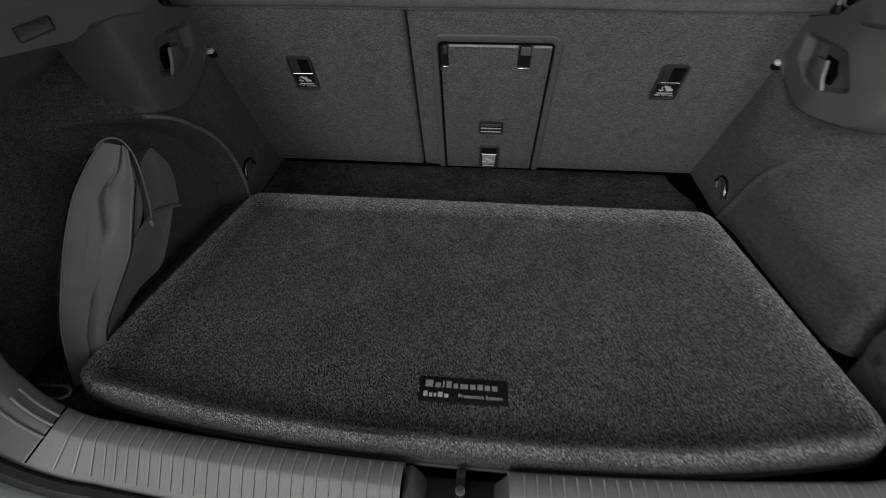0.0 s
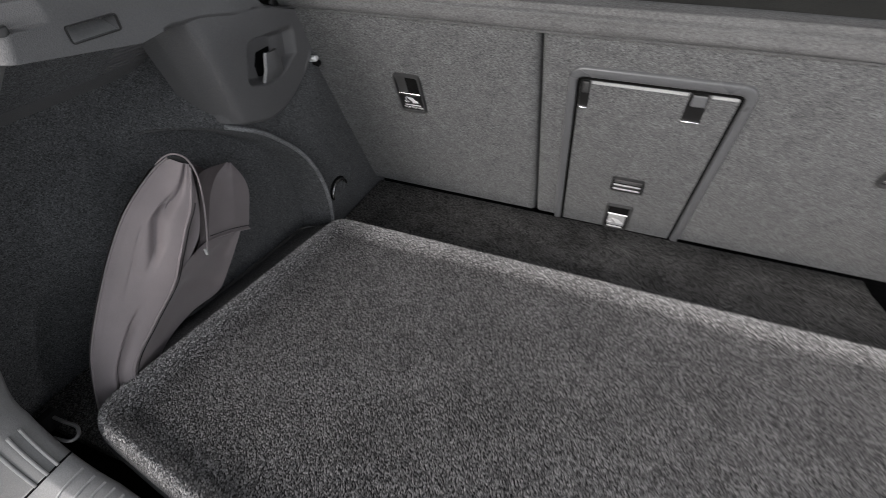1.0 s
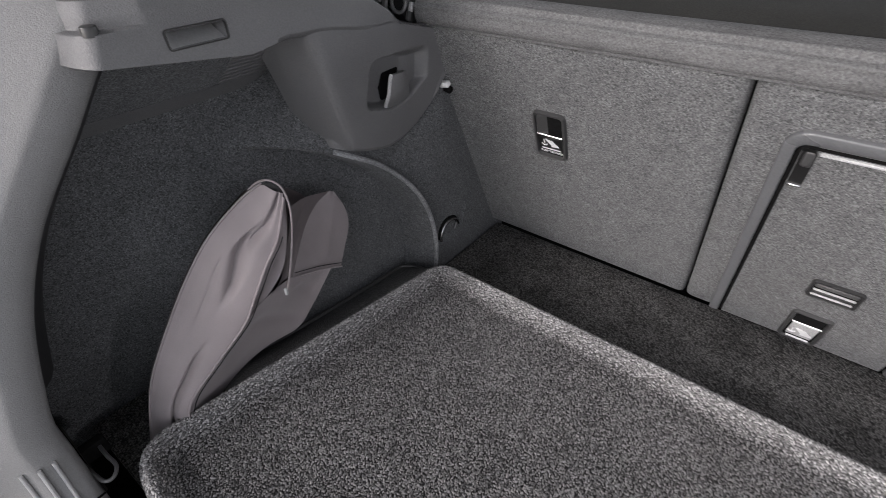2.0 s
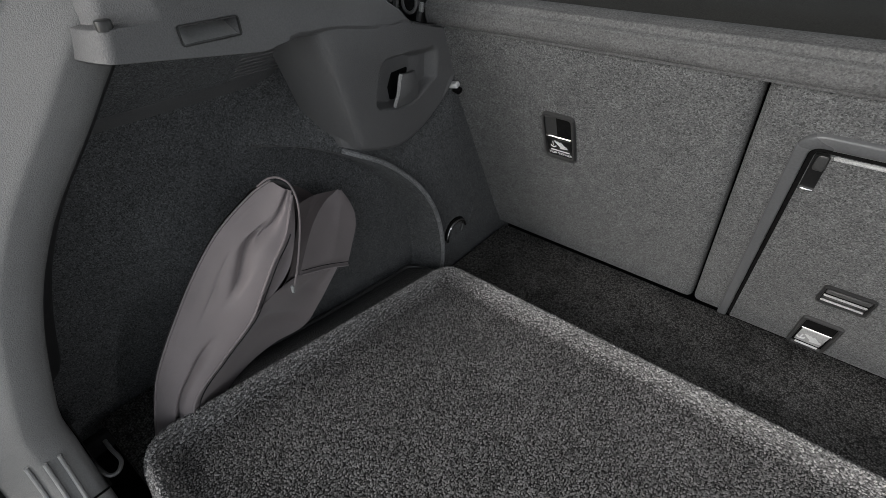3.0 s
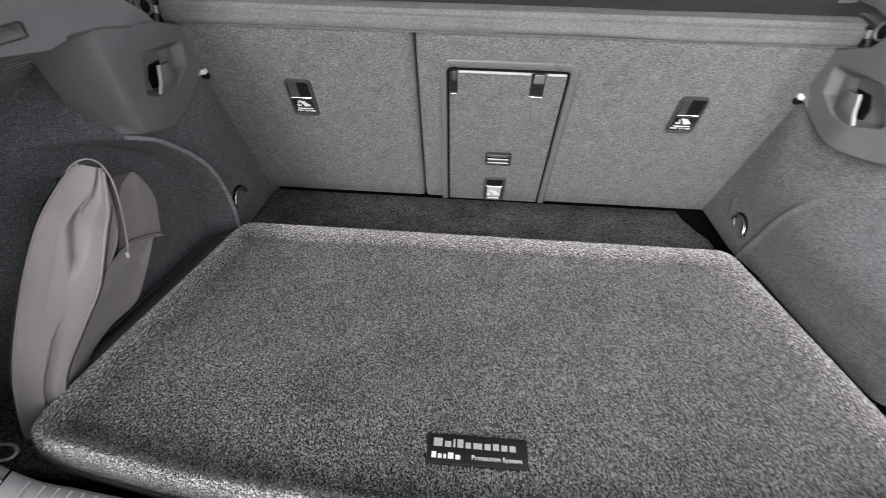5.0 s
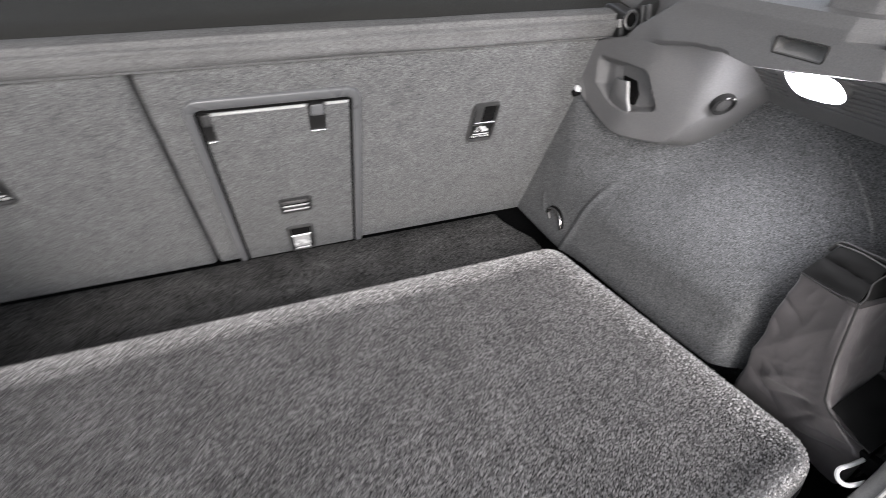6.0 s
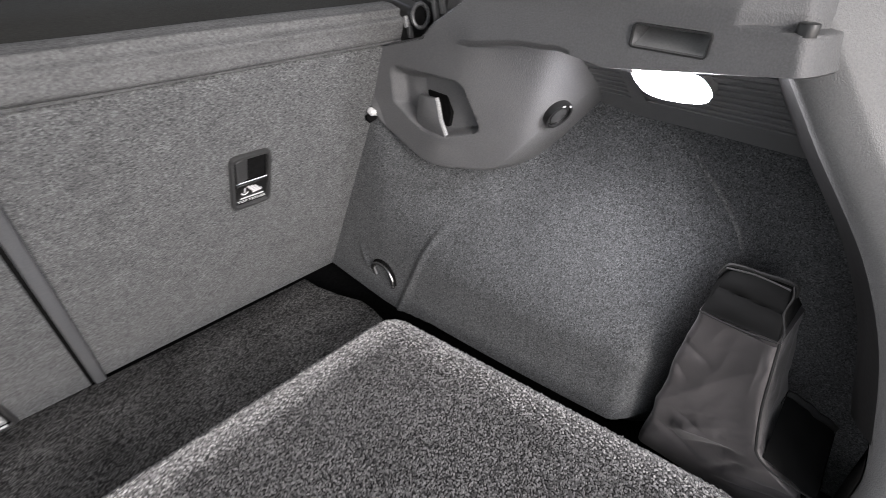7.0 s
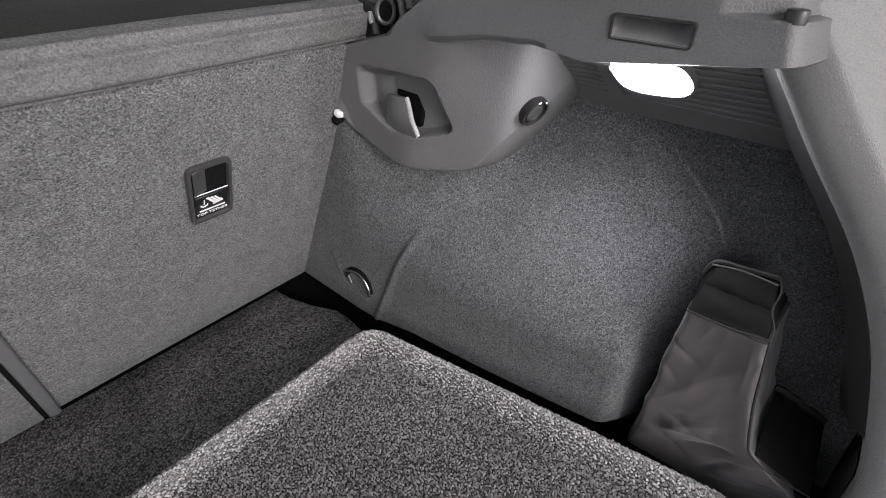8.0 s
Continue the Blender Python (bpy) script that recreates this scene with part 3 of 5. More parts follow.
rings = [[ML @ Vector((x * k, y * k, h)) for x, y in lens_curve] for k, h in ((0.99, -0.004), (0.99, 0.0015), (0.95, 0.0035), (0.86, 0.005), (0.72, 0.0062), (0.45, 0.007))]
part("lens", ring_loft(rings), M_LAMP, lamp, "glowing white lens")

# ---- the opening: sill and pillars as one swept trim ----
ARC = 0.085


def sill_y(x):
    return -0.124 + 0.0225 * (x / 0.46) ** 2


def opening_path():
    """The inner edge of the opening from one pillar's top over the sill to the other's: place and the way its face looks."""
    pts = []
    for z in linspace(0.66, 0.09, 44):
        x = 0.546 + 0.020 * math.sin(math.pi * min(1, max(0, (z - 0.09) / 0.33))) - 0.10 * max(0.0, z - 0.47)
        pts.append((Vector((-x, pillar_y(z), z)), Vector((1, 0.05, 0))))
    for a in linspace(0, 90, 16)[1:]:
        r = radians(a)
        c = Vector((-0.542 + ARC, 0, 0.004 + ARC))
        p = c + Vector((-math.cos(r), 0, -math.sin(r))) * ARC
        pts.append((Vector((p.x, pillar_y(p.z), p.z)), Vector((math.cos(r), 0.0, math.sin(r)))))
    for x in (-0.43, -0.40, -0.36, -0.32, -0.28, -0.24, -0.20, -0.16, -0.12, -0.08, -0.064, -0.02, 0.0):
        pts.append((Vector((x, sill_y(x), 0.004)), Vector((0, 0, 1))))
    return pts + [(Vector((-p.x, p.y, p.z)), Vector((-n.x, n.y, n.z))) for p, n in reversed(pts[:-1])]


PATH_OPEN = opening_path()


def swept(section, rng=None, bm=None):
    """Sweeps rows of (outward, raised) offsets round the opening."""
    bm = bm or bmesh.new()
    rows = []
    n = len(PATH_OPEN)
    idx = range(n)[rng] if rng else range(n)
    for i in idx:
        p, nv = PATH_OPEN[i]
        t = (PATH_OPEN[min(n - 1, i + 1)][0] - PATH_OPEN[max(0, i - 1)][0]).normalized()
        nv = (nv - t * nv.dot(t)).normalized()
        o = t.cross(nv).normalized()
        if o.y > 0:
            o = -o
        rows.append([bm.verts.new(p + o * a + nv * b) for a, b in section])
    for r0, r1 in zip(rows, rows[1:]):
        for i in range(len(section) - 1):
            bm.faces.new((r0[i], r0[i + 1], r1[i + 1], r1[i]))
    return bm


SILL_END = 51
trim_section = [(0.012, -0.13), (0.0, -0.05), (-0.001, -0.012), (0.001, -0.004), (0.006, 0.0), (0.016, 0.001), (0.030, 0.0), (0.0335, -0.0018), (0.037, -0.0055), (0.066, -0.036), (0.069, -0.041), (0.067, -0.055)]
n_open = len(PATH_OPEN)
for word, rng in (("left", slice(0, SILL_END + 1)), ("right", slice(n_open - 1 - SILL_END, n_open))):
    ob = part("trim_pillar_" + word, swept(trim_section, rng), M_TRIM)
    tagged(ob, "grey grained plastic pillar trim beside the opening", "pillar trim", kind="structure")
    # dark colour paints the shade on the pillar's inner return
    part("return_edge", swept([(0.015, -0.15), (-0.0022, -0.06), (-0.0022, -0.016)], rng), M_COVER, ob, "inner return, its shade in a dark colour")
    deep = slice(0, 40) if word == "left" else slice(n_open - 40, n_open)
    # black here stands for the shaded back of the pillar's edge
    part("return_flange", swept([(-0.022, -0.110), (-0.024, -0.075), (-0.019, -0.045), (-0.010, -0.024), (-0.0030, -0.0130), (0.0004, -0.0060)], deep), M_RUBBER, ob, "turned-in flange behind the pillar's edge, shade in its black")
    i0, i1 = (44, 52) if word == "left" else (n_open - 52, n_open - 44)
    for a, lift in ((0.017, 0.0030), (0.029, 0.0020), (0.042, -0.0085)):
        rib = []
        for i in range(i0, i1):
            p, nv = PATH_OPEN[i]
            rib.append(p + Vector((0, -1, 0)) * a + nv * lift)
        part("rib", tube(rib, 0.0019, 8), M_RIB, ob, "smooth raised rib")
left_end = max(i for i in range(n_open) if PATH_OPEN[i][0].x < -0.05 and PATH_OPEN[i][0].z < 0.02)
right_end = min(i for i in range(n_open) if PATH_OPEN[i][0].x > 0.06 and PATH_OPEN[i][0].z < 0.02)
sill_bm = swept(trim_section, slice(SILL_END, left_end + 1))
swept(trim_section, slice(right_end, n_open - SILL_END), sill_bm)
sill = part("sill_trim", sill_bm, M_SILL)
tagged(sill, "grey ribbed plastic loading sill trim", "sill", kind="structure")


def along(x):
    """Place and face direction of the opening's lower edge at x."""
    low = [q for q in PATH_OPEN if q[0].z < 0.08]
    for (p0, n0), (p1, n1) in zip(low, low[1:]):
        if p0.x <= x <= p1.x:
            k = (x - p0.x) / (p1.x - p0.x)
            return p0.lerp(p1, k), n0.lerp(n1, k).normalized()
    return low[0]


def across(x, offsets):
    p, nv = along(x)
    return [p + Vector((0, -a, 0)) + nv * b for a, b in offsets]


for s in (-1, 1):
    part("joint", tube(across(PATH_OPEN[SILL_END][0].x * -s, [(-0.001, -0.012), (0.001, -0.003), (0.006, 0.0006), (0.016, 0.0014), (0.030, 0.0006), (0.037, -0.005), (0.066, -0.0355)]), 0.0013, 6), M_VOID, sill, "dark joint line")
seal = part("door_seal", swept([(0.066, -0.055), (0.068, -0.043), (0.075, -0.037), (0.084, -0.040), (0.088, -0.049), (0.086, -0.07)]), M_RUBBER)
tagged(seal, "black rubber seal round the opening", "seal", kind="structure")
flange = part("body_flange", swept([(0.084, -0.064), (0.098, -0.061), (0.110, -0.066), (0.135, -0.080), (0.19, -0.085), (0.27, -0.10), (0.30, -0.13), (0.31, -0.25), (0.31, -0.5)]), M_PAINT)
tagged(flange, "pale painted body edge behind the seal", "car body", kind="structure")


# ---- floor and closing shell ----
# near-black sheet, so gaps round the board look deep in shade
base = part("floor", box((1.7, 1.1, 0.02), pose(0, 0.36, -0.085)), M_VOID, smooth=False)
tagged(base, "near-black sheet beneath the cargo floor board, shade in its colour", "floor", kind="structure")


def mat_half(y, s):
    return (0.478 + 0.165 * (0.41 - y)) if s < 0 else (0.472 + 0.165 * (0.41 - y))


def floor_board():
    pts = [(-0.497, 0.635), (0.452, 0.635), (0.456, 0.600), (0.470, 0.556), (0.487, 0.520), (0.488, 0.49), (0.482, 0.44)]
    pts += [(mat_half(y, 1) + 0.002, y) for y in linspace(0.40, -0.03, 12)] + [(0.53, -0.055)]
    pts += [(-0.60, -0.075), (-0.668, -0.075), (-0.668, 0.02), (-0.655, 0.05)] + [(-felt_x(y, -0.02, True) + 0.005, y) for y in linspace(0.07, 0.46, 40)]
    ob = part("floor_board", plate(pts, -0.05, -0.030, Matrix.Identity(4), 0.004), M_FLOOR)
    return tagged(ob, "dark felt-covered cargo floor board", "floor board")


floor_board()
# unseen shell: blocks sky, leaves window openings, bounces light from the ceiling
for nm, size, at, mat, lab in (
        ("ceiling", (1.5, 1.75, 0.03), (0, 1.0, 0.86), M_LINING, "unseen grey ceiling that bounces light over the cargo space"),
        ("wall_front", (1.7, 0.03, 0.9), (0, 1.9, 0.05), M_COVER, "unseen dark front that closes the cabin"),
        ("wall_outer_left", (0.03, 2.1, 0.62), (-0.80, 0.86, 0.19), M_VOID, "unseen dark side that closes the cabin"),
        ("wall_outer_right", (0.03, 2.1, 0.62), (0.80, 0.86, 0.19), M_VOID, "unseen dark side that closes the cabin")):
    tagged(part(nm, box(size, pose(*at), 0.004, 1), mat, smooth=False), lab, "cabin wall", kind="structure")
# unseen tailgate, set overhead to block the high sky
tailgate = part("tailgate", box((1.25, 1.05, 0.06), pose(0, -0.36, 1.10, -20), 0.02, 3), M_PAINT)
tagged(tailgate, "unseen open pale painted tailgate that blocks the sky overhead", "tailgate", kind="structure")
ground = part("ground", surf(lambda x, y: (x, y, -0.72), linspace(-60, 60, 3), linspace(-60, 60, 3)), M_CONCRETE, smooth=False)
tagged(ground, "pale concrete ground behind the car", "ground", kind="structure")


# ---- rear seat backs ----
UP = Vector((0, -0.42, 1)).normalized()
OUT = Vector((0, -1, -0.42)).normalized()
SEAT = Matrix(((1, 0, 0, 0), (0, UP.y, OUT.y, 0.627), (0, UP.z, OUT.z, -0.027), (0, 0, 0, 1)))


def on_seat(x, u, n=0.0, turn=0.0):
    return SEAT @ pose(x, u, n, 0, 0, turn)


def seat_panel(x0, x1):
    """A thick felt-backed panel with soft edges and a faint swell."""
    w, h = x1 - x0, 0.437
    line = rounded(w, h, 0.005, 4)
    m = on_seat((x0 + x1) / 2, h / 2 + 0.002, 0)
    rings = []
    for d, n in ((0, -0.06), (0, -0.013), (0.0012, -0.0085), (0.0040, -0.0045), (0.0085, -0.0016), (0.0135, -0.0003), (0.018, 0.0)):
        kx, ky = (w - 2 * d) / w, (h - 2 * d) / h
        rings.append([m @ Vector((x * kx, y * ky, n)) for x, y in line])
    return ring_loft(rings)


def picture_seat(m, size, mat, parent):
    """A small child-seat pictogram of three bent bars and a hook."""
    bars = [((-0.10, 0.0), (0.9, 0.16), -55), ((0.08, 0.02), (0.75, 0.13), -55), ((0.24, 0.06), (0.55, 0.12), -55), ((0.30, -0.36), (0.62, 0.15), 8), ((0.32, -0.2), (0.45, 0.1), 8)]
    for (x, y), (w, h), a in bars:
        part("symbol_bar", box((w * size, h * size, 0.0006), m @ pose(x * size, y * size, 0.0003, 0, 0, a)), mat, parent, smooth=False)
    arc = [m @ Vector(((-0.52 + 0.2 * math.cos(a)) * size, (-0.2 + 0.2 * math.sin(a)) * size, 0.0003)) for a in linspace(math.pi, 2 * math.pi, 9)]
    part("symbol_hook", tube(arc, size * 0.045, 6), mat, parent)
    part("symbol_stem", box((0.07 * size, 0.5 * size, 0.0006), m @ pose(-0.52 * size, 0, 0.0003)), mat, parent, smooth=False)


def tether_point(x, u, parent):
    m = on_seat(x, u)
    unit = part("tether_frame", frame_plate(rounded(0.0485, 0.083, 0.008), rounded(0.0385, 0.073, 0.004), -0.004, 0.0050, m, 0.0025), M_SURROUND, parent, "dark plastic surround of a tether point")
    # no hole is cut: a black plate carries the recess's shade
    part("recess", plate(rounded(0.039, 0.0735, 0.004), -0.003, 0.0008, m), M_VOID, unit, "black plate for the shade of the recess")
    part("recess_cheek", box((0.016, 0.034, 0.002), m @ pose(-0.0105, 0.0185, 0.0018, 0, 16, 0), 0.0005, 1), M_SURROUND, unit, "inner side of the recess")
    part("tether_bar", tube([m @ Vector((-0.0185, 0.0015, 0.0035)), m @ Vector((0.0185, 0.0015, 0.0035))], 0.0012, 8), M_STEEL, unit, "bright steel tether bar")
    part("label_plate", box((0.0375, 0.036, 0.002), m @ pose(0, -0.0180, 0.0022, 8, 0, 0), 0.0006, 1), M_BADGE, unit, "black label plate")
    picture_seat(m @ pose(0.001, -0.0110, 0.0038, 8), 0.019, M_WHITE, unit)
    part("label_line", box((0.029, 0.0020, 0.0006), m @ pose(0.0005, -0.0250, 0.0028, 8)), M_WHITE, unit, smooth=False)
    lettering("TOP TETHER", 0.0062, m @ pose(0.0005, -0.0312, 0.0022, 8), M_WHITE, unit)


seat_small = root("rear_seat_back", (-0.34, 0.63, -0.03), "narrow grey felt-backed rear seat back, upright", "seat back", "rear seat backs")
part("panel", seat_panel(-0.575, -0.1333), M_SEAT, seat_small)
tether_point(-0.3500, 0.2910, seat_small)

seat_wide = root("rear_seat_back", (0.2, 0.63, -0.03), "wide grey felt-backed rear seat back with a load-through hatch", "seat back", "rear seat backs")
part("panel", seat_panel(-0.1300, 0.575), M_SEAT, seat_wide)
# added strip: blocks light from the cabin through the gap
part("gap_backing", box((0.05, 0.44, 0.006), on_seat(-0.1315, 0.222, -0.030)), M_VOID, seat_wide, "added black strip that stops light through the seat gap", smooth=False)
tether_point(0.3510, 0.2895, seat_wide)


def hatch_outline(x0, x1, h, r, n=8):
    pts = [(x0, 0.010)] + [(x0 + r - r * math.cos(a), h - r + r * math.sin(a)) for a in linspace(0, math.pi / 2, n)]
    return pts + [(x1 - r + r * math.sin(a), h - r + r * math.cos(a)) for a in linspace(0, math.pi / 2, n)] + [(x1, 0.010)]


def hatch_frame():
    outer, inner = hatch_outline(-0.0910, 0.1425, 0.3895, 0.022), hatch_outline(-0.0785, 0.1295, 0.374, 0.010)
    bm = bmesh.new()
    rows = []
    for k, n in ((0, -0.002), (0, 0.0034), (0.05, 0.0048), (0.14, 0.0056), (0.5, 0.0058), (0.86, 0.0055), (0.95, 0.0048), (1, 0.0034), (1, -0.002)):
        rows.append([bm.verts.new(SEAT @ Vector((lerp(a[0], b[0], k), lerp(a[1], b[1], k), n))) for a, b in zip(outer, inner)])
    for r0, r1 in zip(rows, rows[1:]):
        for i in range(len(r0) - 1):
            bm.faces.new((r0[i], r0[i + 1], r1[i + 1], r1[i]))
    return bm


part("hatch_frame", hatch_frame(), M_HATCH, seat_wide, "satin grey plastic hatch surround")
# black sheet gives the gap round the door its shade
part("hatch_gap", plate(hatch_outline(-0.0785, 0.1295, 0.374, 0.010), -0.001, 0.0006, SEAT), M_VOID, seat_wide)
door = part("hatch_door", plate(hatch_outline(-0.0735, 0.1245, 0.3665, 0.006), 0.0, 0.0035, SEAT, 0.0012), M_SEAT, seat_wide, "felt-covered hatch door")
# pale strips paint the highlight along the door's top
for a, b in ((-0.058, 0.064), (0.092, 0.1235)):
    part("top_edge", box((b - a, 0.0035, 0.004), on_seat((a + b) / 2, 0.3655, 0.0035), 0.001, 1), M_PALE, door, "top edge with its highlight painted pale")
for x, w in ((-0.0665, 0.013), (0.078, 0.024)):
    # nothing is sunk into the door: black plate paints the pocket's shade
    notch = part("hinge_pocket_shade", plate(rounded(w, 0.048, 0.003, 3), 0.001, 0.0042, on_seat(x, 0.343)), M_BADGE, door, "black plate for the shaded hinge pocket")
    part("hinge_knuckle", box((w * 0.8, 0.019, 0.009), on_seat(x + 0.0012, 0.3570, 0.0020) @ pose(0, 0, 0, -12), 0.0035, 3), M_HATCH if w > 0.02 else M_SURROUND, notch)
    part("pocket_lip", box((w, 0.0032, 0.003), on_seat(x, 0.3188, 0.0048), 0.0008, 1), M_STEEL, notch, "bright lower lip")
handle = part("handle_frame", frame_plate(rounded(0.053, 0.037, 0.005), rounded(0.046, 0.030, 0.003), 0.002, 0.0075, on_seat(0.0262, 0.154), 0.0015), M_SMOOTH, door, "hatch release surround")
# black plate for the shade inside the release
part("backing", plate(rounded(0.047, 0.031, 0.003), 0.002, 0.0042, on_seat(0.0262, 0.154)), M_VOID, handle)
# bar tones carry the light on the release: pale ones are highlights
for du, h, m_bar in ((0.0085, 0.009, M_FRAME), (-0.001, 0.0016, M_PALE), (-0.0060, 0.005, M_SMOOTH), (-0.0120, 0.0022, M_PALE)):
    part("grip_bar", box((0.044, h, 0.003), on_seat(0.0262, 0.154 + du, 0.0055) @ pose(0, 0, 0, 12), 0.001, 1), m_bar, handle)
mid = part("tether_frame", frame_plate(rounded(0.0470, 0.079, 0.006), rounded(0.036, 0.068, 0.003), 0.002, 0.0075, on_seat(0.0257, 0.0530), 0.002), M_SURROUND, door, "dark surround of the middle tether point")
# again a black plate in place of a shaded recess
part("recess", plate(rounded(0.037, 0.067, 0.003), 0.002, 0.0045, on_seat(0.0257, 0.052)), M_VOID, mid)
part("tether_bar", tube([on_seat(0.0085, 0.064, 0.006).translation, on_seat(0.0430, 0.064, 0.006).translation], 0.0014, 8), M_STEEL, mid)
part("label_plate", box((0.031, 0.044, 0.002), on_seat(0.0257, 0.0425, 0.0055) @ pose(0, 0, 0, 6), 0.0006, 1), M_PALE, mid, "pale grey label plate")
picture_seat(on_seat(0.0265, 0.043, 0.0072) @ pose(0, 0, 0, 6), 0.022, M_WHITE, mid)
part("label_line", box((0.027, 0.004, 0.0008), on_seat(0.0257, 0.0235, 0.0078)), M_WHITE, mid, smooth=False)

# ---- load cover roll above the seat backs ----
cover = root("load_cover", (0, 0.48, 0.375), "carpet-wrapped load cover roll above the seat backs", "load cover")
roll_line = [(0.545, 0.372), (0.500, 0.3725), (0.466, 0.373), (0.455, 0.376), (0.450, 0.384), (0.4490, 0.393), (0.4525, 0.402), (0.460, 0.4085), (0.472, 0.4115), (0.486, 0.411), (0.494, 0.406), (0.545, 0.404)]


def roll(x, k):
    p = spline([(0, *q) for q in roll_line], k)
    w = 0.0012 * noise.noise(Vector((x * 7, k * 9, 2))) + 0.0016 * noise.noise(Vector((x * 2.2 + k * 3, k * 9, 5)))
    # long soft folds where the wrapping is drawn tight
    ridge = 0.0019 * math.exp(-((k - 0.605) / 0.028) ** 2) - 0.0014 * math.exp(-((k - 0.545) / 0.024) ** 2) + 0.0016 * math.exp(-((k - 0.485) / 0.024) ** 2) - 0.0006 * math.exp(-((k - 0.42) / 0.03) ** 2)
    ridge *= 1 + 0.5 * noise.noise(Vector((x * 3, 4.0, k * 2)))
    return (x, p.y + w * 0.7 - 0.85 * ridge, p.z + w * 0.7 + 0.5 * ridge)


bm = surf(roll, linspace(-0.534, 0.534, 90), linspace(0, 1, 120))
part("roll", bm, M_ROLL, cover, "grey carpet wrapping")
part("seam_edge", surf(lambda x, k: (x, 0.4575 - 0.004 * k, 0.3755 - 0.002 * k), linspace(-0.534, 0.534, 12), [0, 1]), M_ROLL, cover)
part("cloth", surf(lambda x, k: (x, 0.487 + 0.9 * k, 0.4075 + 0.008 * step(0, 0.05, k) + 0.05 * k + 0.002 * math.sin(5 * x)), linspace(-0.62, 0.62, 30), linspace(0, 1, 24)), M_COVER, cover, "dark cover cloth stretched forward")
for s in (-1, 1):
    cap = part("end_cap", box((0.030, 0.055, 0.040), pose(s * 0.556, 0.474, 0.392, 10), 0.007, 3), M_SMOOTH, cover, "black plastic end cap")
    ring_at = Matrix.Translation((s * 0.5430, 0.4300, 0.4020)) @ Vector((-s * 0.75, -0.65, 0.12)).to_track_quat("Z", "Y").to_matrix().to_4x4()
    circle = [ring_at @ Vector((0.0088 * math.cos(a), 0.0118 * math.sin(a), 0)) for a in linspace(0, 2 * math.pi * 23 / 24, 24)]
    part("guide_ring", tube(circle, 0.0022, 8, True), M_FRAME, cap, "grey ring round the spindle")
    # solid black plug in place of a shaded hole
    part("spindle_hole", cylinder(0.0105, 0.02, ring_at @ pose(0, 0, -0.021), 20), M_VOID, cap)
    part("bracket", box((0.030, 0.02, 0.030), pose(s * 0.578, 0.440, 0.412, 20, s * -35, 0), 0.005, 2), M_SMOOTH, cap, "black bracket")
    for dy, dz, tall, mat in ((-0.026, 0.010, 0.026, M_FRAME), (-0.036, 0.016, 0.020, M_FRAME), (0.020, -0.008, 0.012, M_PALE), (0.014, -0.018, 0.012, M_FRAME)):
        part("prong", box((0.006, 0.005, tall), Matrix.Translation((s * 0.540, 0.430 + dy, 0.402 + dz)) @ pose(0, 0, 0, -14), 0.0015, 2), mat, cap)
    edge_line = [(0.5185, 0.450, 0.3740), (0.5180, 0.424, 0.3800), (0.5175, 0.403, 0.3860), (0.5165, 0.392, 0.3935), (0.5165, 0.382, 0.4030), (0.5170, 0.368, 0.4110), (0.5180, 0.356, 0.4190)]
    part("guide_edge", tube([(s * x, y, z) for x, y, z in edge_line], 0.0013, 6), M_FRAME, cap, "thin edge of the cover guide")

# belt clips at the edges of the seat backs
for s in (-1, 1):
    at = on_seat(s * 0.5155, 0.340, 0.004)
    clip = root("belt_clip", at.translation, "small white plastic clip beside the seat back", "clip", "belt clips")
    part("tip", box((0.017, 0.008, 0.010), at @ pose(0, 0.004, 0.002, 0, 0, -s * 14), 0.0018, 1), M_WHITE, clip)
    part("stem", box((0.013, 0.009, 0.009), at @ pose(-s * 0.003, -0.004, 0.002, 0, 0, s * 20), 0.0015, 1), M_VOID, clip)

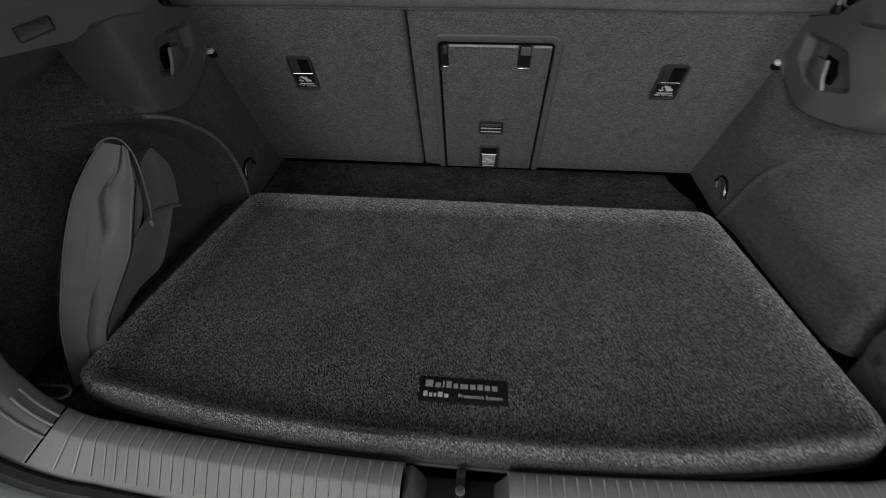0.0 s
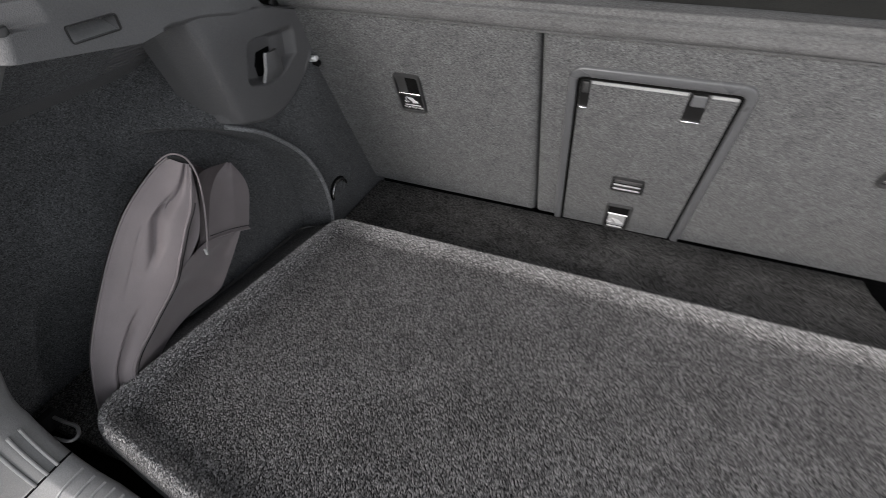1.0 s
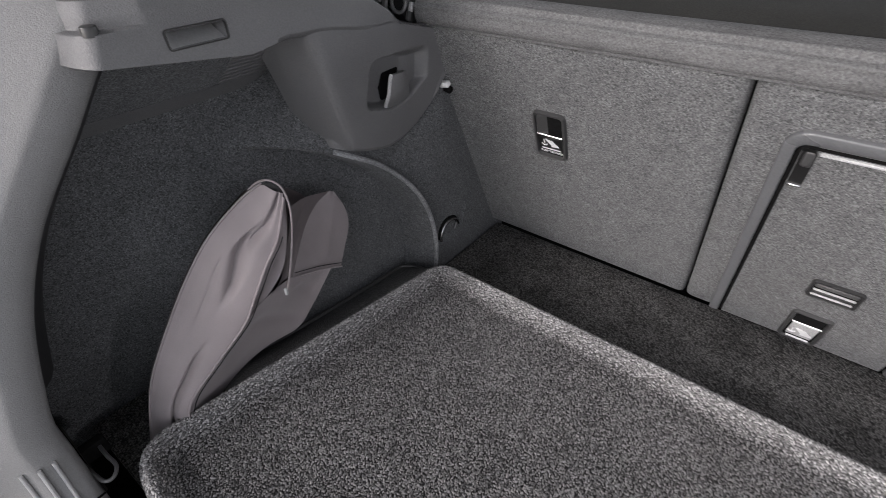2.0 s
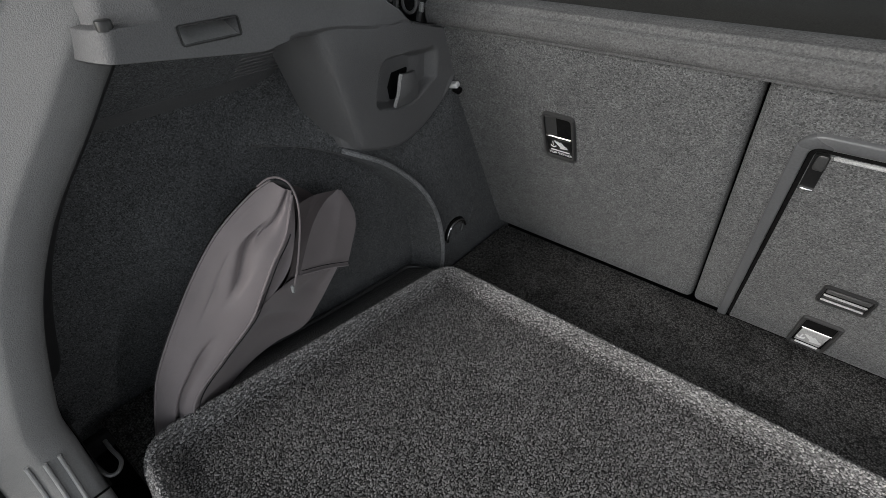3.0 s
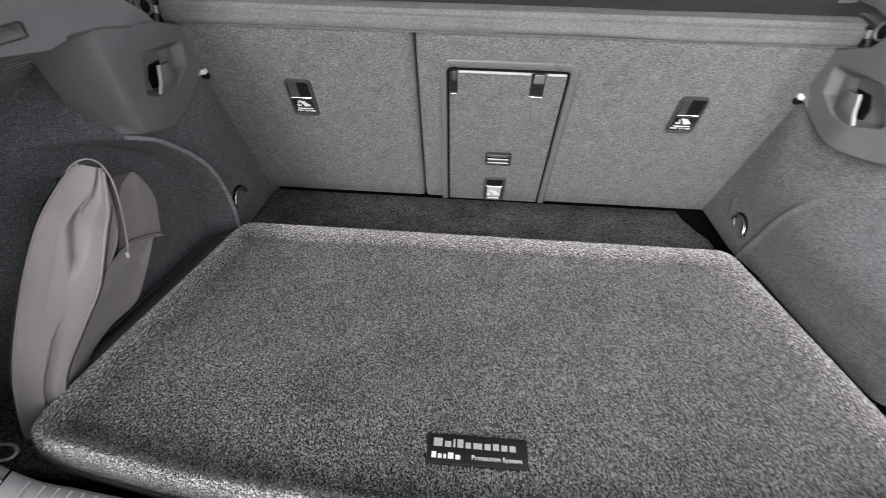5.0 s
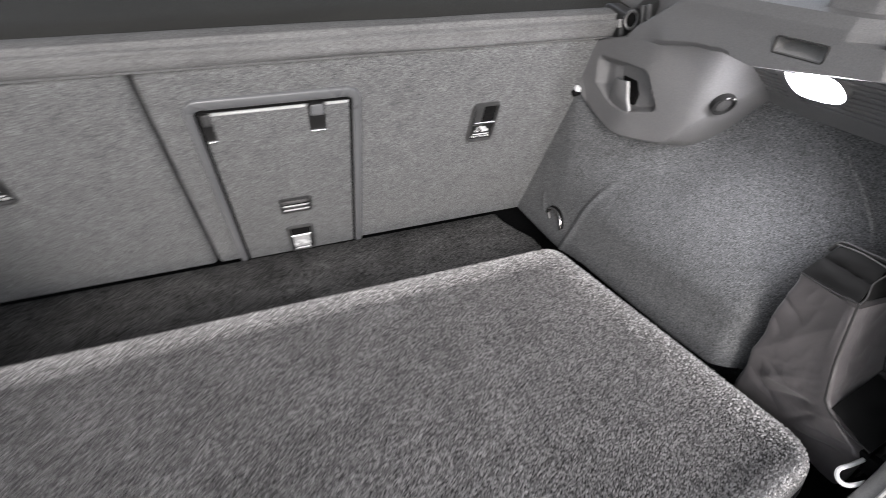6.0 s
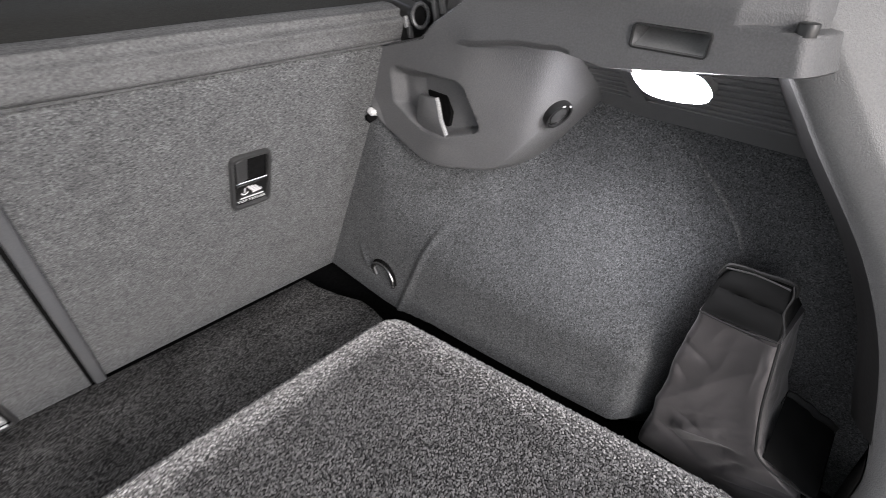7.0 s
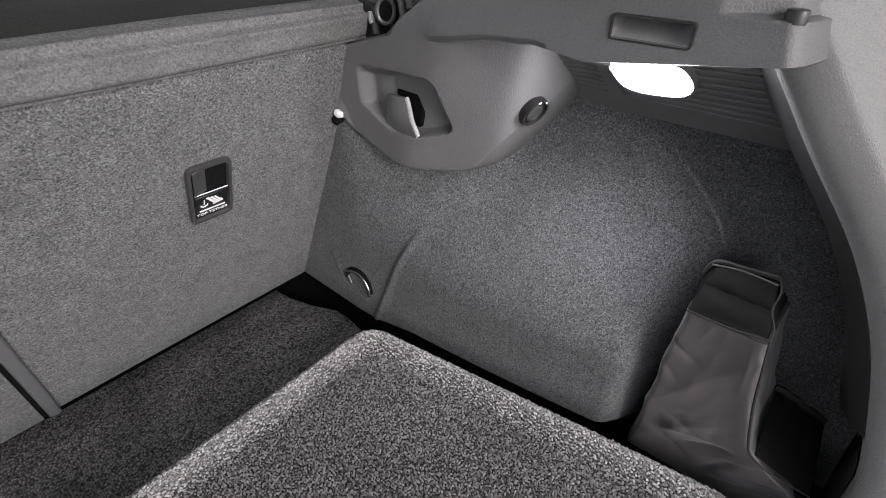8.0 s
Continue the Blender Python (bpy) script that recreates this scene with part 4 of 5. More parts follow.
# ---- lashing eyes ----
for s in (-1, 1):
    x = felt_x(0.468, 0.036, s < 0)
    eye = root("lashing_eye", (s * x, 0.468, 0.036), "folded chrome lashing eye in the side lining", "lashing eye", "lashing eyes")
    arc = [(0.5050, 0.0360), (0.5000, 0.0470), (0.4880, 0.0540), (0.4745, 0.0550), (0.4635, 0.0485), (0.4565, 0.0370), (0.4545, 0.0250)]
    out = [spline([(0, *q) for q in arc], k) for k in linspace(0, 1, 24)]
    # black bar laid in for the shade of the eye's recess
    part("slot", tube([Vector((s * (felt_x(p.y, p.z, s < 0) + 0.0005), p.y - 0.0005, p.z + 0.0032)) for p in out], 0.0034, 8), M_VOID, eye, "black bar for the shaded slot behind the loop")
    part("loop", tube([Vector((s * (felt_x(p.y, p.z, s < 0) - 0.0035), p.y, p.z)) for p in out], 0.0028, 10), M_CHROME, eye, "chrome loop")
    part("hinge_pin", tube([Vector((s * (felt_x(0.503, 0.040, s < 0) - 0.002), 0.504, 0.040)), Vector((s * (felt_x(0.496, 0.028, s < 0) - 0.002), 0.497, 0.027))], 0.0028, 8), M_SMOOTH, eye)
    ring = root("tie_down_loop", (s * 0.55, -0.09, 0.03), "metal tie-down loop beside the opening, light and shade in its colour", "tie-down loop", "tie-down loops")
    pts = [(0.570, -0.079, 0.034), (0.548, -0.0785, 0.034), (0.531, -0.077, 0.033), (0.5215, -0.0815, 0.032), (0.5195, -0.0875, 0.031), (0.524, -0.093, 0.031), (0.538, -0.096, 0.031), (0.560, -0.099, 0.031)]
    path = [spline(pts, i / 30) for i in range(31)]
    # left loop grey as if shaded, right one white as if lit
    part("loop", tube([(s * p.x, p.y, p.z) for p in path], 0.0021 if s < 0 else 0.0024, 10), M_FRAME if s < 0 else M_WHITE, ring)
    part("foot", box((0.012, 0.034, 0.024), pose(s * 0.572, -0.088, 0.030), 0.004, 2), M_VOID, ring)

# ---- latch striker in the sill ----
striker = root("latch_striker", (0.008, -0.145, -0.06), "metal latch striker in a dark sill recess", "latch striker")
part("tray", box((0.15, 0.075, 0.02), pose(0.006, -0.155, -0.058), 0.004, 2), M_SMOOTH, striker, "dark recess tray")
part("pin", cylinder(0.0065, 0.046, pose(0.0065, -0.150, -0.05), 18, 0.002), M_STEEL, striker, "worn steel pin")
part("pin_back", cylinder(0.006, 0.046, pose(0.0065, -0.128, -0.05), 18, 0.002), M_SMOOTH, striker)
part("bridge", box((0.010, 0.034, 0.007), pose(0.0065, -0.139, -0.012), 0.0025, 2), M_SMOOTH, striker)
for s, x in ((-1, -0.050), (1, 0.062)):
    part("cheek", box((0.012, 0.07, 0.045), pose(x, -0.155, -0.035, 0, s * 25, 0), 0.004, 2), M_TRIM, striker)


# ---- the tufted cargo mat ----
def mat_outline():
    """The rounded, slightly flared outline with evenly set points."""
    corners = [(0, 0.420), (mat_half(0.416, 1), 0.420), (mat_half(-0.05, 1), -0.058), (0.3, -0.107), (0, -0.115), (-0.3, -0.104), (-mat_half(-0.05, -1), -0.062), (-mat_half(0.416, -1), 0.420)]
    radii = [0, 0.035, 0.05, 0.25, 0.3, 0.25, 0.05, 0.035]
    pts = []
    n = len(corners)
    for i in range(n):
        p, a, b = Vector(corners[i]), Vector(corners[i - 1]), Vector(corners[(i + 1) % n])
        if radii[i] == 0:
            pts.append(p)
            continue
        d = min(radii[i], (a - p).length * 0.45, (b - p).length * 0.45)
        p0, p1 = p + (a - p).normalized() * d, p + (b - p).normalized() * d
        for k in linspace(0, 1, 9):
            pts.append((1 - k) ** 2 * p0 + 2 * k * (1 - k) * p + k * k * p1)
    dense = []
    for i in range(len(pts)):
        a, b = pts[i], pts[(i + 1) % len(pts)]
        m = max(1, int((b - a).length / 0.012))
        dense += [a.lerp(b, k / m) for k in range(m)]
    return dense


def build_pile(line, parent):
    """The loops of the carpet, in rows, over the flat and the lip."""
    rng = np.random.default_rng(7)
    step_x, step_y = 0.0028, 0.0024
    gx, gy = np.meshgrid(np.arange(-0.60, 0.60, step_x), np.arange(-0.125, 0.43, step_y))
    gy = gy + (np.arange(gx.shape[1]) % 2)[None, :] * step_y * 0.5
    p = np.stack([gx.ravel(), gy.ravel()], 1)
    p += rng.normal(0, 0.0006, p.shape)
    edge = np.array([(q.x, q.y) for q in line])
    nxt = np.roll(edge, -1, 0)
    best = np.full(len(p), 9.0)
    inside = np.zeros(len(p), bool)
    for a, b in zip(edge, nxt):
        d = b - a
        k = np.clip(((p - a) @ d) / (d @ d), 0, 1)
        best = np.minimum(best, np.hypot(*(p - a - k[:, None] * d).T))
        if a[1] != b[1]:
            cross = (a[1] > p[:, 1]) != (b[1] > p[:, 1])
            inside ^= cross & (p[:, 0] < (b[0] - a[0]) * (p[:, 1] - a[1]) / (b[1] - a[1]) + a[0])
    keep = inside & (best > 0.0005) & ~((np.abs(p[:, 0] - 0.0027) < 0.0625) & (np.abs(p[:, 1] + 0.0188) < 0.0205))
    p, d = p[keep], best[keep]
    dist = [0.0, 0.003, 0.008, 0.013, 0.018, 0.0225, 0.027, 0.034, 1.0]
    z = np.interp(d, dist, [0.010, 0.0165, 0.0205, 0.0195, 0.0130, 0.0060, 0.0018, 0.0003, 0.0])
    lip_tone = np.interp(d, dist, [0.4, 0.7, 1.0, 1.0, 1.0, 0.9, 0.6, 0.15, 0.0])
    n, sides = len(p), 6
    size = rng.uniform(0.75, 1.25, n) * (1 + 0.2 * lip_tone)
    tall = rng.uniform(0.0008, 0.0024, n) * (1 - 0.5 * lip_tone)
    lean = rng.normal(0, 0.0007, (n, 2))
    turn = rng.uniform(0, 3.1416, n)
    stretch = rng.uniform(1.1, 2.0, n)
    # each loop is a short bent yarn, longer than wide, lying its own way
    levels = ((1.0, -0.35), (0.80, 0.65))
    rings = []
    for radius, height in levels + ((0.0, 1.0),):
        for i in range(sides if radius else 1):
            a = 6.2832 * i / sides
            u, v = radius * stretch * np.cos(a), radius * np.sin(a) + 0.22 * radius * np.cos(a) ** 2
            rings.append(np.stack([p[:, 0] + size * 0.00098 * (u * np.cos(turn) - v * np.sin(turn)) + lean[:, 0] * height, p[:, 1] + size * 0.00098 * (u * np.sin(turn) + v * np.cos(turn)) + lean[:, 1] * height, z + tall * height], 1))
    co = np.stack(rings, 1).reshape(-1, 3) - np.array(parent.location)
    count = len(levels) * sides + 1
    local = [(k + i, k + (i + 1) % sides, k + sides + (i + 1) % sides, k + sides + i) for k in range(0, count - 1 - sides, sides) for i in range(sides)]
    tops = [(count - 1 - sides + i, count - 1 - sides + (i + 1) % sides, count - 1) for i in range(sides)]
    base = (np.arange(n) * count)[:, None]
    loops = np.concatenate([np.array(local).ravel(), np.array(tops).ravel()])
    verts = (base + loops[None, :]).ravel()
    totals = np.tile([4] * len(local) + [3] * len(tops), n)
    starts = np.concatenate([[0], np.cumsum(totals)[:-1]])
    me = bpy.data.meshes.new("tufting")
    me.vertices.add(len(co))
    me.vertices.foreach_set("co", co.ravel())
    me.loops.add(len(verts))
    me.loops.foreach_set("vertex_index", verts.astype(np.int32))
    me.polygons.add(len(totals))
    me.polygons.foreach_set("loop_start", starts.astype(np.int32))
    me.polygons.foreach_set("use_smooth", np.ones(len(totals), bool))
    me.update(calc_edges=True)
    layer = me.attributes.new("lip_tone", "FLOAT", "POINT")
    layer.data.foreach_set("value", np.repeat(lip_tone, count).astype(np.float32))
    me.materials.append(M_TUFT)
    ob = new("tufting", me)
    ob.parent = parent
    return tagged(ob, "short grey carpet loops in rows", kind="stuff")


def build_mat():
    thing = root("cargo_mat", (0, 0.15, -0.03), "dark grey tufted carpet cargo mat with raised lip", "cargo mat")
    line = mat_outline()
    n = len(line)
    inward = []
    for i in range(n):
        t = (line[(i + 1) % n] - line[i - 1]).normalized()
        inward.append(Vector((t.y, -t.x)))
    bm = bmesh.new()
    rows = []
    wide = [max(0.0, felt_x(p.y, -0.01, True) + p.x - 0.008) * step(-0.36, -0.40, p.x) * step(0.415, 0.385, p.y) * step(0.03, 0.09, p.y) for p in line]
    for d, z in ((0.004, -0.030), (-0.002, -0.018), (-0.003, -0.004), (-0.001, 0.009), (0.003, 0.0165), (0.008, 0.0205), (0.013, 0.0195), (0.018, 0.0130), (0.0225, 0.0060), (0.027, 0.0018), (0.034, 0.0003)):
        row = []
        for i in range(n):
            p = line[i] + inward[i] * d
            if d < 0 or z < -0.02:
                p -= inward[i] * wide[i] * {-0.030: 1.0, -0.018: 0.92, -0.004: 0.5, 0.009: 0.12}[z]
            bend = 0.0015 * noise.noise(Vector((p.x * 9, p.y * 9, 0.5))) if d > 0 else 0
            row.append(bm.verts.new((p.x, p.y, z + bend)))
        rows.append(row)
    for r0, r1 in zip(rows, rows[1:]):
        for i in range(n):
            j = (i + 1) % n
            bm.faces.new((r0[i], r0[j], r1[j], r1[i]))
    bm.faces.new(rows[-1])
    carpet = part("carpet", bm, M_MAT, thing, "tufted carpet, paler along its raised lip")
    lip_row_tone = (0.0, 0.0, 0.1, 0.4, 0.8, 1.0, 1.0, 0.85, 0.5, 0.2, 0.0)
    layer = carpet.data.attributes.new("lip_tone", "FLOAT", "POINT")
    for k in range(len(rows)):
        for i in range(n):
            layer.data[k * n + i].value = lip_row_tone[k]
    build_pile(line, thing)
    edge = [(p.x - q.x * (0.0015 + w), p.y - q.y * (0.0015 + w), -0.019) for p, q, w in zip(line, inward, wide)]
    part("binding", tube(edge, 0.004, 8, True), M_SURROUND, thing, "black bound edge")
    badge = part("badge", plate(rounded(0.1225, 0.0385, 0.004), 0.0, 0.0028, pose(0.0027, -0.0188, 0.0, 0, 0, 0.3), 0.0008), M_BADGE, thing, "black sewn badge with pale print")
    # the maker's word as plain bars
    x = -0.0520
    for w, h in ((0.0125, 0.0125), (0.0090, 0.0088), (0.0030, 0.0125), (0.0085, 0.0125), (0.0075, 0.0088), (0.0125, 0.0088), (0.0085, 0.0088), (0.0085, 0.0098), (0.0085, 0.0088), (0.0085, 0.0088)):
        part("print_bar", box((w * 0.86, h * 0.86, 0.0005), pose(x + w / 2, -0.0175 + h / 2, 0.0030)), M_PALE, badge, smooth=False)
        x += w + 0.0017
    x = -0.0530
    for w, h in ((0.0068, 0.0090), (0.0055, 0.0065), (0.0040, 0.0065), (0.0080, 0.0090), (0.0068, 0.0065)):
        part("print_bar", box((w * 0.85, h * 0.85, 0.0005), pose(x + w / 2, -0.0325 + h / 2, 0.0030)), M_WHITE, badge, smooth=False)
        x += w + 0.0012
    lettering("Protection System", 0.0082, pose(0.0265, -0.0282, 0.0030), M_WHITE, badge)


build_mat()


# ---- the slack pouch in the left pocket ----
def build_pouch():
    thing = root("storage_pouch", (-0.55, 0.1, -0.03), "slack taupe nylon pouch leaning in the side pocket", "pouch")
    left = [(-0.580, -0.040, -0.03), (-0.577, -0.020, 0.030), (-0.573, 0.002, 0.078), (-0.565, 0.048, 0.146), (-0.556, 0.082, 0.192), (-0.548, 0.112, 0.224), (-0.537, 0.150, 0.252), (-0.527, 0.172, 0.264)]
    fold = [(-0.540, -0.008, -0.03), (-0.533, 0.008, 0.035), (-0.522, 0.050, 0.078), (-0.510, 0.092, 0.117), (-0.502, 0.112, 0.152), (-0.499, 0.134, 0.184), (-0.501, 0.158, 0.208), (-0.506, 0.183, 0.253)]
    drop = [(-0.500, 0.128, 0.140), (-0.503, 0.150, 0.152), (-0.505, 0.166, 0.180), (-0.508, 0.180, 0.205), (-0.514, 0.192, 0.228)]
    tuck = [(-0.5105, 0.094, 0.1165), (-0.5045, 0.128, 0.140), (-0.504, 0.152, 0.158), (-0.505, 0.166, 0.180), (-0.507, 0.178, 0.212), (-0.510, 0.187, 0.250)]
    valley = [(-0.512, 0.170, 0.136), (-0.526, 0.194, 0.154), (-0.546, 0.226, 0.170), (-0.556, 0.256, 0.184), (-0.549, 0.276, 0.197)]
    back = [(-0.520, 0.250, 0.099), (-0.528, 0.268, 0.117), (-0.536, 0.287, 0.140), (-0.541, 0.290, 0.165), (-0.547, 0.280, 0.196)]
    upper = [(-0.539, -0.004, -0.025), (-0.534, 0.010, 0.034), (-0.523, 0.052, 0.077), (-0.511, 0.094, 0.116), (-0.504, 0.128, 0.140), (-0.513, 0.172, 0.136), (-0.522, 0.212, 0.119), (-0.523, 0.238, 0.106)]
    lower = [(-0.545, 0.012, -0.028), (-0.552, 0.045, -0.006), (-0.557, 0.085, 0.008), (-0.558, 0.130, 0.013), (-0.549, 0.176, 0.016), (-0.537, 0.200, 0.048), (-0.529, 0.222, 0.080), (-0.525, 0.238, 0.102)]

    def groove(u, v, a, b, width):
        """A crease along a line of the cloth, fading at both ends."""
        p, q, w = Vector(a), Vector(b), Vector((u, v))
        k = (w - p).dot(q - p) / (q - p).length_squared
        d = (w - p.lerp(q, k)).length
        return math.exp(-(d / width) ** 1.5) * step(-0.1, 0.15, k) * step(1.1, 0.85, k)

    def sheet(a, b, swell, creases, seed):
        def fn(u, v):
            p = spline(a, v).lerp(spline(b, v), u)
            k = math.sin(math.pi * min(1, max(0, u))) ** 0.5
            lift = swell * math.sin(math.pi * u) + k * 0.003 * noise.noise(Vector((u * 1.8 + seed, v * 3.0, seed)))
            for g0, g1, width, d in creases:
                lift -= d * k * groove(u, v, g0, g1, width)
            return p + Vector((lift, -0.4 * lift, 0))
        return fn
    folds = [((0.80, 0.99), (0.58, 0.76), 0.045, 0.008), ((0.46, 0.78), (0.66, 0.55), 0.075, 0.013), ((0.60, 0.34), (0.66, 0.00), 0.060, 0.009), ((0.30, 0.66), (0.34, 0.40), 0.030, 0.0025), ((0.13, 0.97), (0.11, 0.20), 0.016, 0.0012)]
    us, vs = linspace(0, 1, 44), linspace(0, 1, 80)
    part("front_flap", surf(sheet(left, fold, 0.006, folds, 1.3), us, vs), M_BAG, thing, "pale taupe front flap with soft creases")
    half = [tuple(spline(fold, k)) for k in linspace(0.43, 1.0, 7)]
    part("tucked_fold", surf(sheet(half, tuck, -0.007, [((0.5, 0.0), (0.7, 0.6), 0.09, 0.004)], 2.2), linspace(0, 1, 16), linspace(0, 1, 30)), M_BAG, thing)
    # darker cloth here paints in some of the shade behind the cord
    part("side_panel", surf(sheet(drop, valley, -0.006, [((0.5, 0.9), (0.35, 0.2), 0.1, 0.003)], 4.1), linspace(0, 1, 24), linspace(0, 1, 30)), M_BAG_SHADED, thing, "inner side panel, shade partly in its darker colour")
    part("side_flap", surf(sheet(valley, back, 0.003, [((0.6, 0.1), (0.5, 0.8), 0.1, -0.002)], 6.4), linspace(0, 1, 24), linspace(0, 1, 30)), M_BAG, thing)
    part("lower_panel", surf(sheet(upper, lower, -0.004, [((0.2, 0.45), (0.9, 0.62), 0.05, 0.004), ((0.3, 0.7), (0.8, 0.78), 0.04, 0.003)], 8.8), linspace(0, 1, 24), linspace(0, 1, 60)), M_BAG, thing)
    rim = [(-0.548, 0.020, -0.03), (-0.545, 0.060, 0.030), (-0.540, 0.140, 0.070), (-0.535, 0.215, 0.100), (-0.545, 0.250, 0.150), (-0.552, 0.245, 0.195), (-0.548, 0.215, 0.230), (-0.530, 0.180, 0.258)]
    part("rear_panel", surf(lambda u, v: spline(left, v).lerp(spline(rim, v), u) + Vector((-0.022 * math.sin(math.pi * u) - 0.004, 0, 0)), us, linspace(0, 0.84, 60)), M_BAG_SHADED, thing)
    part("edge_binding", tube([spline(left, k) + Vector((0.001, 0, 0)) for k in linspace(0, 1, 50)], 0.0014, 6), M_BAG, thing)
    part("fold_seam", tube([spline(fold, k) + Vector((0.0008, 0.0008, 0)) for k in linspace(0, 0.98, 50)], 0.0014, 6), M_BAG, thing)
    part("stitching", tube([spline(fold, k) + Vector((-0.0004, 0.0075, -0.003)) for k in linspace(0.1, 0.86, 50)], 0.0007, 6), M_SEAM, thing, "dark stitched line beside the fold")
    cord = [(-0.536, 0.160, 0.258), (-0.527, 0.170, 0.2665), (-0.515, 0.177, 0.2685), (-0.506, 0.183, 0.259), (-0.500, 0.183, 0.235), (-0.497, 0.174, 0.200), (-0.494, 0.158, 0.160), (-0.494, 0.148, 0.138)]
    part("cord", tube([spline(cord, k) for k in linspace(0, 1, 50)], 0.0012, 7), M_BAG, thing, "pale cord edging")
    part("cord_end", box((0.004, 0.004, 0.010), pose(-0.494, 0.147, 0.139, 0, 0, 20), 0.0010, 1), M_PALE, thing)
    # black strip paints the shade inside the mouth
    part("opening", surf(lambda u, v: spline([(-0.530, 0.168, 0.262), (-0.517, 0.177, 0.2645), (-0.508, 0.184, 0.256)], u) + Vector((0.0005, 0, -0.011 * v)), linspace(0, 1, 12), [0, 0.5, 1]), M_SEAM, thing, "dark sheet for the shaded mouth of the pouch")
    for d in (0.0, 0.006):
        hem = [(-0.5085, 0.172, 0.1375 + d), (-0.5115, 0.212, 0.1205 + d), (-0.5145, 0.247, 0.1015 + d)]
        part("hem", tube([spline(hem, k) for k in linspace(0, 1, 16)], 0.0012 if d == 0 else 0.0006, 6), M_BAG if d == 0 else M_SEAM, thing)


build_pouch()


# ---- the stiff kit bag in the right pocket ----
def build_kit_bag():
    thing = root("kit_bag", (0.6, 0.02, -0.03), "charcoal nylon kit bag standing in the side pocket", "bag")

    def section(z):
        y0 = spline([(0, -0.078, 0), (0, -0.080, 0), (0, -0.076, 0), (0, -0.030, 0), (0, -0.017, 0), (0, -0.008, 0), (0, -0.001, 0), (0, 0.005, 0)], (z + 0.03) / 0.225).y
        y1 = 0.078 - 0.006 * step(0.0, 0.2, z)
        x0 = 0.562 + 0.006 * step(0.05, -0.03, z) - 0.004 * math.sin(math.pi * (z + 0.03) / 0.23)
        return x0, 0.642, y0, y1
    rings = []
    creases = [((0.076, 0.152), (0.046, 0.138), 0.006, 0.0028), ((0.076, 0.128), (0.058, 0.108), 0.006, 0.0018), ((-0.012, 0.056), (0.046, 0.042), 0.007, -0.004), ((-0.012, 0.050), (0.032, 0.022), 0.008, 0.005),
               ((-0.022, 0.044), (0.002, 0.000), 0.008, 0.005), ((0.056, 0.058), (0.022, 0.052), 0.006, 0.0032), ((0.012, 0.180), (0.004, 0.130), 0.010, -0.003), ((0.060, 0.050), (0.046, 0.012), 0.010, 0.003),
               ((-0.070, 0.040), (-0.020, 0.018), 0.006, 0.003), ((-0.066, 0.022), (-0.010, -0.004), 0.006, 0.003), ((-0.040, 0.058), (-0.004, 0.030), 0.004, -0.002), ((0.070, 0.030), (0.020, 0.006), 0.007, 0.003)]

    def dent(y, z):
        d = 0.0
        for a, b, width, deep in creases:
            p, q, w = Vector(a), Vector(b), Vector((y, z))
            k = (w - p).dot(q - p) / (q - p).length_squared
            side = (w - p.lerp(q, k)).length
            d += deep * math.exp(-1.3 * (side / width) ** 1.1) * step(-0.25, 0.3, k) * step(1.25, 0.7, k)
        return d
    for z in linspace(-0.029, 0.1895, 140):
        x0, x1, y0, y1 = section(z)
        ring = [Vector(((x0 + x1) / 2 + x, (y0 + y1) / 2 + y, z)) for x, y in rounded(x1 - x0, y1 - y0, 0.006, 6)]
        dense = []
        for i in range(len(ring)):
            a, b = ring[i], ring[(i + 1) % len(ring)]
            k = 52 if i % 7 == 6 else 1
            dense += [a.lerp(b, q / k) for q in range(k)]
        out_ring = []
        for p in dense:
            nrm = Vector((p.x - (x0 + x1) / 2, p.y - (y0 + y1) / 2, 0)).normalized()
            fade = step(0.196, 0.175, z)
            w = fade * (noise.noise(Vector((p.x * 16, p.y * 20, p.z * 14))) * 0.003 - abs(noise.noise(Vector((p.x * 24 + 4, p.y * 20 + p.z * 14, p.z * 12)))) * (0.0038 + 0.003 * step(0.09, 0.03, z)))
            fine = Vector((p.x * 40, p.y * 46 + p.z * 18, p.z * 30 - p.y * 14))
            w -= fade * (abs(noise.noise(fine)) * 0.0016 + 0.0011 * abs(noise.noise(fine * 2.1 + Vector((3, 1, 7)))) * step(0.14, 0.05, z))
            front = step(0.585, 0.570, p.x)
            q = p + nrm * w + Vector((dent(p.y, z) * front, 0, 0))
            if x0 + 0.02 < p.x and p.y < y0 + 0.01:
                q.y += fade * 0.0006 * math.sin((p.x - 0.58) * 90 + z * 130) * step(0.06, 0.10, z)
            q.y -= 0.06 * max(0.0, p.x - x0) * (y1 - p.y) / (y1 - y0) * step(0.05, 0.09, z)
            out_ring.append(q)
        rings.append(out_ring)
    part("body", ring_loft(rings), M_BAG_DARK, thing)
    p0, p1 = Vector((0.5625, 0.0705, 0.1915)), Vector((0.5610, 0.0070, 0.1970))
    t0, t1 = Vector((0.604, 0.0650, 0.2245)), Vector((0.605, 0.0180, 0.2275))
    b0, b1 = Vector((0.643, 0.0740, 0.1910)), Vector((0.640, 0.0040, 0.1925))

    def slope_face(u, v):
        p = p0.lerp(p1, u).lerp(t0.lerp(t1, u), v)
        # two soft rolls of cloth with a crease between them
        w = min(1.0, max(0.0, v + 0.07 * (u - 0.5) * math.sin(math.pi * v)))
